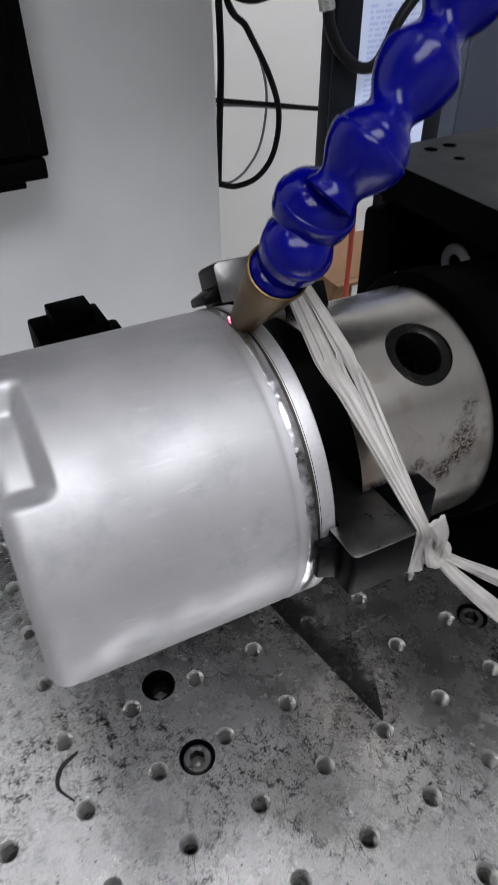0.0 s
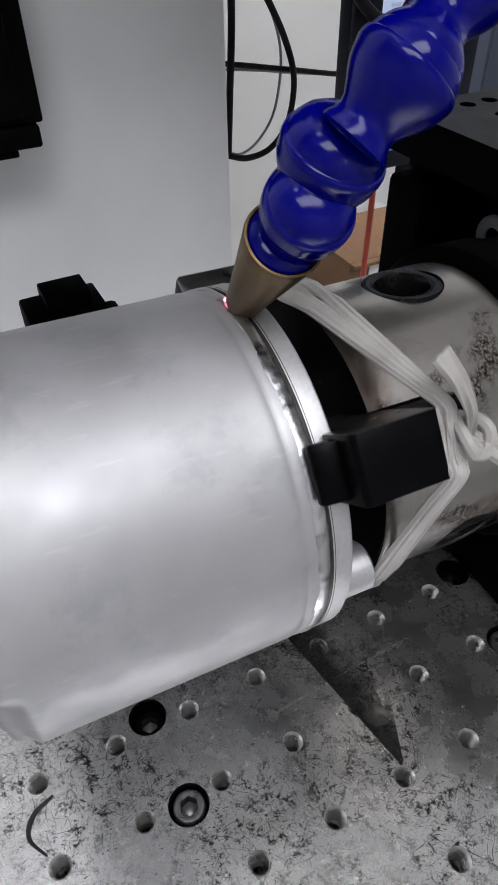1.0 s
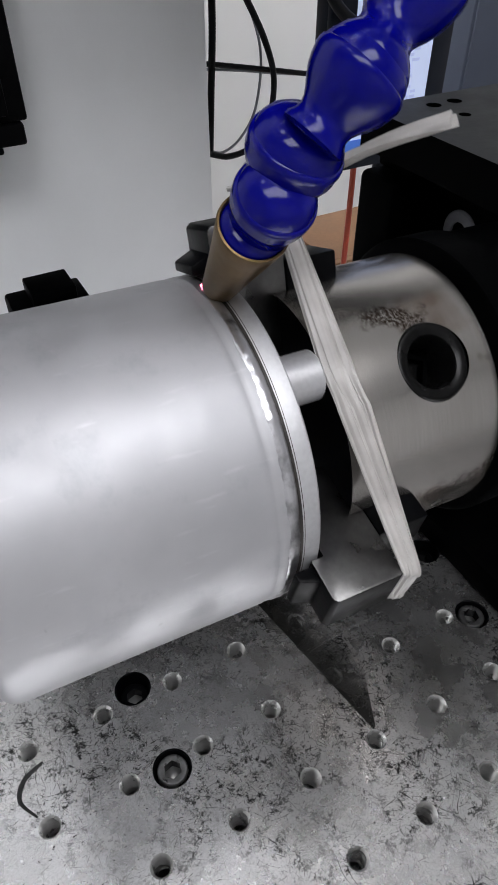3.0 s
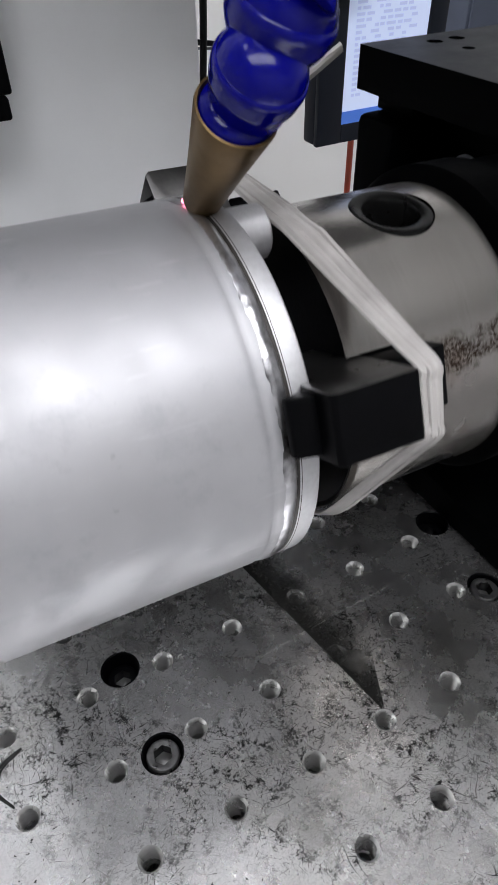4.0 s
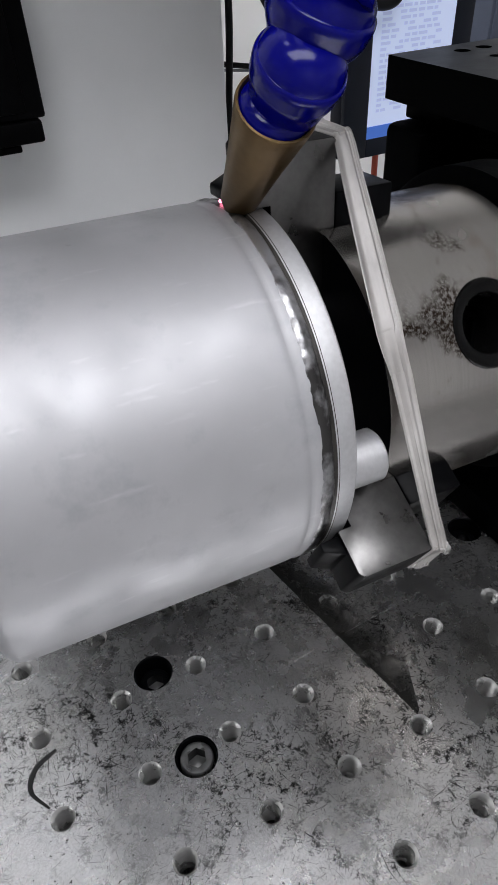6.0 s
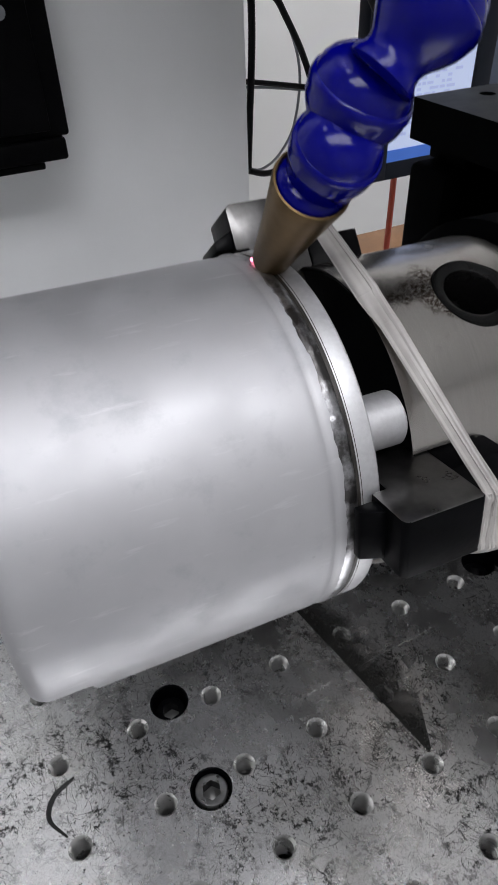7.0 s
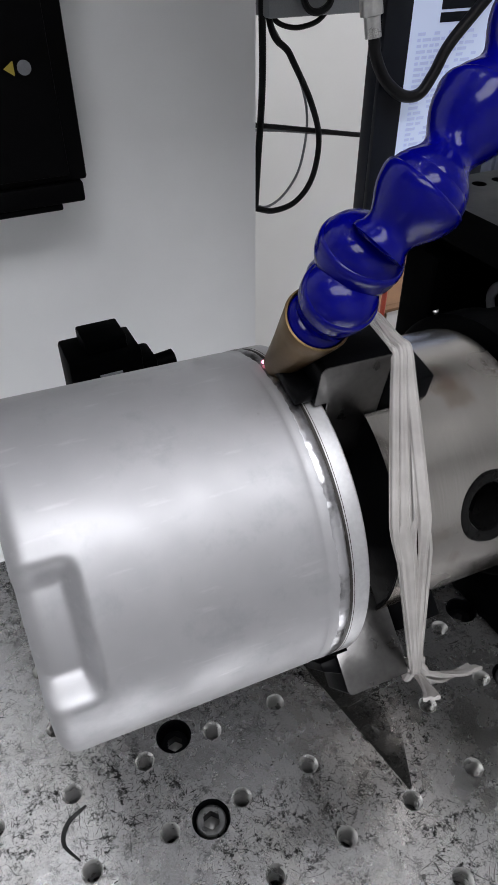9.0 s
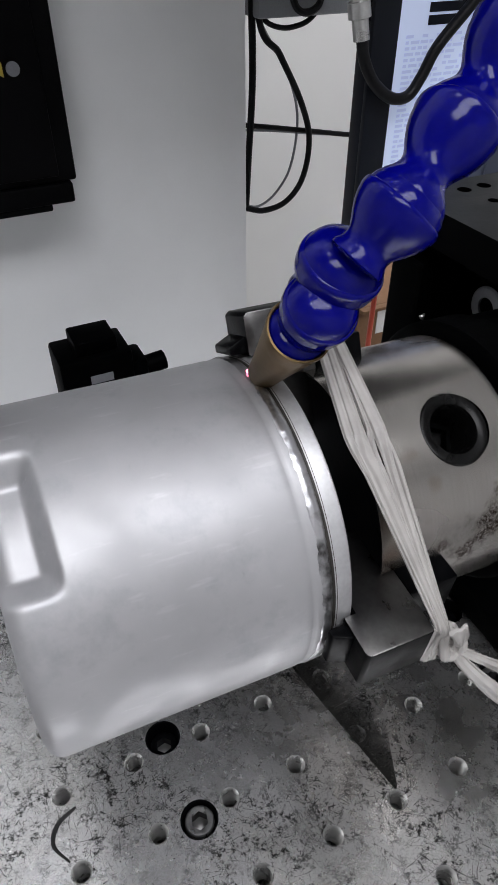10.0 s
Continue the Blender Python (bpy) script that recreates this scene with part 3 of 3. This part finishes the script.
def ribbon(points, half, thick, per=8, n=28):
    """A thin band along a smooth line about the turning axis, its flat side outwards; half: its half width along the way."""
    bm = bmesh.new()
    line = smooth_line(points, per)
    rings = []
    for k, p in enumerate(line):
        f = k / (len(line) - 1)
        d = (line[min(k + 1, len(line) - 1)] - line[max(k - 1, 0)]).normalized()
        out = Vector((-0.35, p.y, p.z)) if p.length < 1e-9 else Vector((-0.012, p.y, p.z))
        out = (out - out.dot(d) * d).normalized()
        side = d.cross(out)
        h = half(f)
        ring = []
        for j in range(n):
            a = 2 * math.pi * j / n
            crease = 0.30 * thick * math.sin(7 * a + 4 * f) + 0.40 * thick * math.sin(3 * a - 7 * f)
            ring.append(bm.verts.new(p + side * h * math.cos(a) + out * (thick * math.sin(a) + crease)))
        rings.append(ring)
    for a, b in zip(rings, rings[1:]):
        for j in range(n):
            bm.faces.new((a[j], a[(j + 1) % n], b[(j + 1) % n], b[j]))
    bm.faces.new(rings[0][::-1])
    bm.faces.new(rings[-1])
    bmesh.ops.recalc_face_normals(bm, faces=bm.faces)
    return bm


def plastic_strap():
    """A stretched plastic strip wound round the backs of the jaws, knotted, with loose ends."""
    strap = thing("plastic_strap", "translucent white plastic strip knotted round the chuck jaws", "strap", at=AXIS)
    corners = ((-7, 0.0497, 0.0562), (7, 0.0497, 0.0562), (52, 0.0465, 0.0399), (60, 0.0463, 0.0397), (68, 0.0465, 0.0399), (113, 0.0497, 0.0562), (127, 0.0497, 0.0562))
    # sideways place, lift, half width, sway along the way
    lays = {57.9: ((-0.0038, 0.0004, 0.0014, 0.0006), (-0.0016, 0.0011, 0.0018, -0.0011), (0.0012, 0.0006, 0.0011, 0.0014), (0.0026, 0.0013, 0.0016, -0.0007), (0.0043, 0.0007, 0.0009, 0.0004)),
            177.9: ((-0.0030, 0.0004, 0.0016, 0.0005), (-0.0004, 0.0011, 0.0019, -0.0010), (0.0029, 0.0005, 0.0012, 0.0008)),
            297.9: ((-0.0006, 0.0004, 0.0024, 0.0), (0.0012, 0.0010, 0.0012, 0.0007))}
    for d, some in lays.items():
        for off, lift, half, sway in some:
            knots = [on_axis(x + off * (0.3 if r > 0.055 else 1.0), r + lift, d + step) for step, x, r in corners]
            pts = [a.lerp(b, k / 5) for a, b in zip(knots, knots[1:]) for k in range(5)] + [knots[-1]]
            pts = [p + Vector((sway * math.sin(2 * math.pi * k / (len(pts) - 1) + 900 * off), 0, 0)) for k, p in enumerate(pts)]
            part("band", ribbon(pts, lambda f, h=half, o=off: h * (0.55 + 0.5 * math.sin(math.pi * f) + 0.18 * math.sin(9 * f + 2000 * o)), 0.00045, 4), STRAP, strap)
    kd = 177.9
    k0 = on_axis(0.0530, 0.0575, kd)
    knot = bmesh.new()
    for a in range(3):
        ang = a * 2.1
        pts = [k0 + Vector((0.0026 * math.cos(ang + s), 0.0024 * math.sin(s * 1.3 + a), 0.0036 * math.sin(ang + s))) for s in np.linspace(0, 5.2, 9)]
        tube(pts, 0.0013, 8, knot, 5)
    part("knot", knot, STRAP, strap, "tight plastic knot")
    tails = (
        ([(0, 0, 0), (0.003, -0.004, -0.005), (0.009, -0.009, -0.012), (0.017, -0.013, -0.021), (0.026, -0.016, -0.031)], 0.0034),
        ([(0, 0, 0), (0.005, -0.004, -0.003), (0.013, -0.008, -0.008), (0.023, -0.012, -0.015), (0.034, -0.015, -0.024)], 0.0030),
        ([(0, 0, 0), (-0.001, -0.003, 0.005), (-0.003, -0.004, 0.011), (-0.006, -0.004, 0.017)], 0.0024),
    )
    for pts, half in tails:
        part("loose_end", ribbon([k0 + Vector(p) for p in pts], lambda f, h=half: h * (0.35 + 0.65 * f), 0.0006), STRAP, strap, "loose trailing strap end")
    return strap


can_ob, chuck_ob, strap_ob = welded_can(), lathe_chuck(), plastic_strap()


# ---------------------------------------------------------------- the rotary unit behind the chuck
def rotary_unit():
    u = thing("rotary_unit", "black cast rotary drive unit with a drilled top plate", "machine")
    part("flange", lathe([(0.0914, 0.020), (0.0914, 0.041), (0.0925, 0.0425), (0.104, 0.0425), (0.105, 0.041), (0.105, 0.02)], AXIS @ pose(0, 0, 0, 0, 90, 0), 90, caps=False), BLACK, u, "black spindle flange")
    part("spindle_housing", lathe([(0.105, 0.041), (0.128, 0.041), (0.130, 0.039), (0.130, 0.01)], AXIS @ pose(0, 0, 0, 0, 90, 0), 72), BLACK, u)
    part("body", box(0.1525, 0.235, -0.020, 0.112, 0.0, 0.1315, 0.003), BLACK, u)
    part("side_cheek", box(0.1265, 0.1522, 0.0945, 0.1150, 0.0, 0.1250, 0.003), BLACK, u)
    part("web", box(0.1345, 0.1522, 0.0950, 0.1140, 0.1252, 0.1318, 0.001), BLACK, u)
    part("upper_cheek", box(0.1460, 0.1522, -0.020, 0.0940, 0.1185, 0.1318, 0.002), BLACK, u)
    part("foot", box(0.118, 0.25, -0.035, 0.118, 0.0, 0.014, 0.002), BLACK, u)
    # top plate with slots and a bore
    z0, z1 = 0.132, 0.1455
    x0, x1, y0, y1 = 0.127, 0.250, -0.025, 0.1165
    holes = [(0.186, 0.080, 0.012), (0.150, 0.106, 0.0028), (0.160, 0.1065, 0.0028), (0.152, 0.092, 0.0022), (0.146, 0.058, 0.0026)]
    bm = sheet_with_holes(x0, x1, y0, y1, holes, 0, None, lambda x, y: (x, y, z1), 32)
    part("top_plate", bm, BLACKTOP, u, "dark grey drilled top plate", smooth=False)
    for hx, hy, hr in holes:
        part("bore", lathe([(z1, hr), (z0, hr), (z0, hr * 0.1)], Matrix.Translation((hx, hy, 0)), 32, caps=False), BLACK, u)
    rim = bmesh.new()
    ring = [(x0, y0), (x1, y0), (x1, y1), (x0, y1)]
    for k in range(4):
        a, b = ring[k], ring[(k + 1) % 4]
        rim.faces.new([rim.verts.new(p) for p in ((*a, z0), (*b, z0), (*b, z1), (*a, z1))])
    rim.faces.new([rim.verts.new((*p, z0)) for p in ring[::-1]])
    part("plate_rim", rim, BLACK, u, smooth=False)
    lug = lathe([(-0.006, 0.0085), (0.0, 0.0085), (0.0006, 0.0078), (0.0006, 0.0042), (-0.004, 0.004), (-0.004, 0.0003)], frame_of((0.1520, 0.083, 0.1060), (-1, 0, 0)), 40, caps=False)
    part("lug", lug, GREYBOX, u, "drilled lug")
    part("bolt", lathe([(-0.006, 0.0014), (0.003, 0.0014), (0.0033, 0.0010)], frame_of((0.1310, 0.0960, 0.1000), (-0.3, -0.4, 0.85)), 16), SILVER, u)
    knob = [(0.132, 0.0085), (0.1500, 0.0085), (0.1504, 0.0105), (0.160, 0.0105), (0.1604, 0.0092), (0.172, 0.0092), (0.1725, 0.0075)]
    part("spindle_post", lathe(knob, Matrix.Translation((0.186, 0.080, 0)), 40), GREYBOX, u, "grey stepped post")


rotary_unit()


# ---------------------------------------------------------------- blue jointed hose with the brass nozzle
NOZZLE_TIP, NOZZLE_TOP = Vector((0.0280, 0.0356, 0.1382)), Vector((0.0279, 0.0174, 0.1607))
# centres of the flared lips, nozzle outwards, and their radii
LIPS = [((0.0302, 0.0138, 0.1668), 0.0082), ((0.0348, 0.0146, 0.1748), 0.0092), ((0.0424, 0.0086, 0.1865), 0.0088), ((0.0572, 0.0141, 0.1982), 0.0088), ((0.0708, 0.0178, 0.2115), 0.0088), ((0.0845, 0.0210, 0.2248), 0.0088)]


def coolant_hose():
    """Ball-and-socket links: each has a ball below, a narrow waist and a flared cup with a lip."""
    h = thing("jointed_hose", "glossy blue jointed plastic hose with a brass nozzle", "hose")
    tip, top = NOZZLE_TIP, NOZZLE_TOP
    ln = (top - tip).length
    noz = [(0.004, 0.0012), (0.0, 0.0014), (0.0, 0.0026), (0.0006, 0.0033), (0.0022, 0.0040), (ln * 0.5, 0.0055), (ln - 0.004, 0.0070), (ln - 0.0007, 0.0075), (ln, 0.0074), (ln + 0.0001, 0.0070), (ln - 0.0004, 0.0067), (ln - 0.006, 0.0062), (ln - 0.008, 0.001)]
    part("nozzle", lathe(noz, frame_of(tip, top - tip), 64, caps=False), BRASS, h, "dull brass cone nozzle")
    part("hose_end", lathe([(ln - 0.007, 0.0050), (ln - 0.005, 0.0063), (ln - 0.0006, 0.0067), (ln + 0.0002, 0.0064), (ln + 0.0012, 0.0050), (ln + 0.0016, 0.0010)], frame_of(tip, top - tip), 48), BLUE, h)
    lip = [(-0.0012, 0.975), (-0.0004, 1.0), (0.0004, 1.0), (0.0010, 0.985), (0.0013, 0.955), (0.0013, 0.93), (0.0006, 0.91), (-0.0008, 0.86)]
    cup = [(-1.12, 0.50), (-1.10, 0.74), (-1.02, 0.885), (-0.94, 0.91), (-0.86, 0.885), (-0.78, 0.80), (-0.71, 0.69), (-0.64, 0.61), (-0.57, 0.58), (-0.50, 0.60), (-0.42, 0.68), (-0.33, 0.79), (-0.23, 0.89), (-0.14, 0.95)]
    short = [(-1.20, 0.50), (-1.16, 0.78), (-1.0, 0.82), (-0.88, 0.79), (-0.78, 0.76), (-0.68, 0.77), (-0.56, 0.83), (-0.43, 0.905), (-0.31, 0.955), (-0.22, 0.975)]
    foot = [(-1.7, 0.45), (-1.5, 0.69), (-1.1, 0.80), (-0.85, 0.845), (-0.68, 0.865), (-0.52, 0.91), (-0.38, 0.955), (-0.27, 0.975)]
    for k, (p, r) in enumerate(LIPS):
        here = Vector(p)
        way = here - (NOZZLE_TOP if k == 0 else Vector(LIPS[k - 1][0]))
        reach = way.length
        if k < 2:
            way = (NOZZLE_TOP - NOZZLE_TIP).normalized() + (0.15 + 0.35 * k) * way.normalized()
        elif k == 2:
            way = way.normalized() + 0.9 * (Vector(LIPS[3][0]) - here).normalized()
        prof = [(a * reach, b * r) for a, b in (foot, short, [(-0.80, 0.55), (-0.76, 0.70)] + cup[6:], cup)[min(k, 3)]]
        # the next link's ball fills the cup
        over = [(a, b * r) for a, b in (lip[:5] + [(0.0014, 0.935), (0.0026, 0.90), (0.0040, 0.80), (0.0052, 0.64), (0.0060, 0.42), (0.0063, 0.05)] if k < 3 else lip)]
        part("hose_segment", lathe(prof + over, frame_of(here, way), 64), BLUE, h)


coolant_hose()


def laser_dot():
    d = thing("laser_spot", "small red laser spot glowing on the seam", "light")
    bm = bmesh.new()
    bmesh.ops.create_icosphere(bm, subdivisions=2, radius=0.0005, matrix=Matrix.Translation((0.0255, 0.0381, 0.1389)))
    part("glow", bm, LASER, d)


laser_dot()


# ---------------------------------------------------------------- machine column, head and what hangs behind
def machine():
    tagged(mesh_object("plate_support", box(-0.23, 0.33, -0.23, 0.130, -0.1620, -0.0205, 0.002), PAINT), "white painted block under the drilled plate", "machine", kind="structure")
    tagged(mesh_object("machine_column", box(-0.85, 0.1995, 0.4005, 0.70, FLOOR_Z, CEILING_Z - 0.3, 0.002), PAINT), "white painted machine column", "machine", kind="structure")
    tagged(mesh_object("machine_bed", box(-0.75, 0.36, -0.30, 0.3990, -0.1900, -0.1625, 0.002), PAINT), "white painted machine bed under the drilled plate", "machine", kind="structure")
    tagged(mesh_object("machine_base", box(-0.72, 0.35, -0.28, 0.3980, FLOOR_Z, -0.1905, 0.002), PAINT), "white painted machine base cabinet", "machine", kind="structure")
    head = thing("machining_head", "black anodised machining head with warning stickers on the column", "machine")
    bm = box(-0.090, 0.044, 0.298, 0.3295, 0.108, 0.60, 0.0015)
    part("housing", bm, ANODISED, head)
    cover = part("cover_plate", box(-0.080, 0.034, 0.2945, 0.2978, 0.112, 0.60, 0.001), ANODISED, head)
    part("lower_cap", box(-0.090, 0.041, 0.296, 0.3295, 0.0965, 0.1076, 0.0015), ANODISED, head)
    part("cap_step", box(-0.060, 0.028, 0.298, 0.3295, 0.0925, 0.0963, 0.001), ANODISED, head)
    bm = bmesh.new()
    bm.faces.new([bm.verts.new((x, 0.2941, z)) for x, z in ((0.0105, 0.1655), (0.0155, 0.1620), (0.0155, 0.1690))])
    part("warning_sticker", bm, YELLOW, cover, "yellow warning triangle sticker", smooth=False)
    part("round_sticker", lathe([(0, 0.0034), (0.0003, 0.0034)], frame_of((0.0205, 0.2943, 0.1655), (0, -1, 0)), 24), GREYLABEL, cover, "grey round sticker")
    part("side_bolt", lathe([(0, 0.004), (0.004, 0.004), (0.0045, 0.0034)], frame_of((0.055, 0.3298, 0.196), (0, -1, 0)), 20), ANODISED, head)
    # out of view; added to shade the work and darken the plate's reflections
    arm = thing("unseen_laser_housing", "unseen black laser housing added on the column to shade the work", "machine")
    part("housing", box(0.035, 0.300, 0.120, 0.4002, 0.360, 0.560, 0.004), ANODISED, arm)
    servo = thing("servo_motor", "small black motor block behind the canister", "motor")
    part("housing", box(0.004, 0.046, 0.232, 0.262, -0.1305, 0.033, 0.002), BLACK, servo)
    part("cap", box(0.015, 0.039, 0.236, 0.258, 0.0331, 0.0415, 0.0012), BLACK, servo)
    part("shoulder", box(0.0461, 0.056, 0.236, 0.258, -0.02, 0.022, 0.003), BLACK, servo)
    part("connector", lathe([(0, 0.006), (0.012, 0.006), (0.0125, 0.005)], frame_of((0.0562, 0.245, 0.012), (1, 0, 0.1)), 24), BLACK, servo)
    part("label", box(0.020, 0.033, 0.2312, 0.2318, 0.017, 0.022), GREYLABEL, servo, "small grey name plate")
    set_back(servo, 1.09)
    set_back(head, 1.165)


machine()


def cables():
    runs = [
        ([(0.176, 0.345, 0.30), (0.176, 0.345, 0.20), (0.177, 0.345, 0.14), (0.174, 0.345, 0.09), (0.172, 0.345, 0.058)], 0.0024),
        ([(0.174, 0.343, 0.30), (0.179, 0.343, 0.18), (0.196, 0.343, 0.152), (0.213, 0.343, 0.123), (0.221, 0.343, 0.098), (0.217, 0.343, 0.072), (0.204, 0.343, 0.057), (0.186, 0.343, 0.053), (0.171, 0.343, 0.057)], 0.0021),
        ([(0.170, 0.348, 0.112), (0.19, 0.348, 0.1085), (0.22, 0.348, 0.103), (0.27, 0.348, 0.094), (0.34, 0.348, 0.085)], 0.0017),
        ([(0.170, 0.352, 0.108), (0.20, 0.352, 0.104), (0.23, 0.352, 0.099), (0.28, 0.352, 0.092), (0.34, 0.352, 0.086)], 0.0009),
        ([(0.178, 0.349, 0.20), (0.184, 0.349, 0.172), (0.205, 0.349, 0.140), (0.214, 0.349, 0.112), (0.210, 0.349, 0.080), (0.198, 0.349, 0.062), (0.184, 0.349, 0.0545), (0.172, 0.349, 0.0575)], 0.0009),
        ([(0.178, 0.345, 0.178), (0.190, 0.345, 0.169), (0.206, 0.345, 0.167), (0.222, 0.345, 0.174), (0.235, 0.345, 0.2)], 0.0016),
    ]
    for pts, r in runs:
        c = thing("cable", "thin black cable hanging beside the column" if r > 0.001 else "thin grey wire looped beside the column", "cable", "cables")
        part("sheath", tube(pts, r, 10, None, 12), RUBBER if r > 0.001 else GREYBOX, c)
        set_back(c, 1.175)
    b = thing("junction_box", "grey metal box above the hanging cables", "box")
    part("housing", box(0.176, 0.248, 0.335, 0.42, 0.1735, 0.30, 0.002), GREYBOX, b)
    part("clip", tube([(0.196, 0.333, 0.19), (0.2, 0.331, 0.179), (0.208, 0.331, 0.176), (0.216, 0.331, 0.180), (0.219, 0.333, 0.19)], 0.0022, 8), RUBBER, b, "black cable clip")
    set_back(b, 1.175)
    m = thing("connector_cable", "black cable with a nickel screw connector", "cable")
    part("plug", lathe([(0, 0.0045), (0.010, 0.0045), (0.0105, 0.0062), (0.018, 0.0062), (0.0185, 0.0050), (0.03, 0.0050)], frame_of((0.2005, 0.2585, 0.172), (-0.15, 0.1, 1)), 24), SILVER, m, "nickel screw connector")
    part("lead", tube([(0.2005, 0.2585, 0.174), (0.2025, 0.257, 0.163), (0.210, 0.256, 0.151), (0.222, 0.255, 0.1425), (0.234, 0.255, 0.1425), (0.242, 0.255, 0.152), (0.250, 0.255, 0.166), (0.266, 0.254, 0.183), (0.29, 0.25, 0.21)], 0.0033, 12, None, 10), RUBBER, m)


cables()


def monitor():
    mon = thing("monitor", "dark-framed lit monitor with a page of small text", "monitor")
    y = 0.262
    x0, x1, z0, z1 = 0.2100, 0.300, 0.0600, 0.245
    part("back", box(x0, x1, y + 0.004, y + 0.016, z0, z1, 0.002), BEZEL, mon)
    sx0, sx1, sz0, sz1 = 0.2275, 0.2865, 0.0705, 0.236
    for b in ((x0, sx0, z0, z1), (sx1, x1, z0, z1), (sx0, sx1, z0, sz0), (sx0, sx1, sz1, z1)):
        part("bezel", box(b[0], b[1], y, y + 0.0038, b[2], b[3], 0.0006), BEZEL, mon)
    screen = part("screen", box(sx0, sx1, y + 0.0012, y + 0.0036, sz0, sz1), SCREEN, mon, "pale blue lit screen")
    text_bars(screen, lambda u, v: (sx0 + 0.006 + u, y + 0.0008, sz0 + 0.014 + v), 0.044, 0.088, 30, SCREENTEXT)
    part("taskbar", box(sx0, sx1, y + 0.0006, y + 0.001, sz0, sz0 + 0.007), SCREENBLUE, screen, "blue strip along the screen foot")
    for k in range(3):
        part("dark_field", box(sx0 + 0.020, sx0 + 0.046, y + 0.0006, y + 0.001, 0.176 + 0.0062 * k, 0.1808 + 0.0062 * k), BEZEL, screen)
    part("stand", box(0.262, 0.282, y + 0.010, y + 0.016, -0.1555, z0 - 0.0005, 0.002), BEZEL, mon)
    part("stand_foot", box(0.235, 0.31, y - 0.02, y + 0.05, -0.1624, -0.1560, 0.002), BEZEL, mon)


monitor()


def backdrop_things():
    r = thing("red_tube", "thin red plastic tube hanging down", "tube")
    part("tube", tube([(0.252, 0.285, 0.07), (0.2525, 0.2855, 0.02), (0.2515, 0.285, -0.04), (0.252, 0.286, -0.124)], 0.0021, 10), REDTUBE, r)
    set_back(r, 1.11)
    c = thing("control_cabinet", "blue-grey sheet metal control cabinet behind the monitor", "cabinet")
    part("body", box(0.90, 1.45, 0.86, 0.945, FLOOR_Z, 0.45, 0.004), CABINET, c)
    part("door", box(0.905, 1.445, 0.855, 0.8596, FLOOR_Z + 0.05, 0.445, 0.002), CABINET, c)
    b = thing("cardboard_box", "brown cardboard box with a white label", "box")
    part("carton", box(0.338, 0.50, 0.42, 0.52, FLOOR_Z + 0.55, -0.098, 0.002), CARD, b)
    part("label", box(0.362, 0.388, 0.4185, 0.4196, -0.133, -0.105), PAPER, b, "white paper label")
    part("flap", box(0.338, 0.50, 0.4115, 0.4195, -0.102, -0.098, 0.0008), CARD, b)
    t = thing("side_table", "white side table under the cardboard box", "table")
    part("tabletop", box(0.21, 0.58, 0.4050, 0.56, FLOOR_Z + 0.52, FLOOR_Z + 0.5495, 0.003), WALLMAT, t)
    for lx, ly in ((0.24, 0.43), (0.55, 0.43), (0.24, 0.54), (0.55, 0.54)):
        part("leg", box(lx - 0.015, lx + 0.015, ly - 0.015, ly + 0.015, FLOOR_Z, FLOOR_Z + 0.5198, 0.002), WALLMAT, t)


backdrop_things()


# ---------------------------------------------------------------- what moves
def motions():
    turn = [(0.5 * k, AXIS @ pose(0, 0, 0, SPIN * 0.5 * k, 0, 0)) for k in range(21)]
    for ob in (can_ob, chuck_ob, strap_ob):
        walk(ob, turn)


motions()
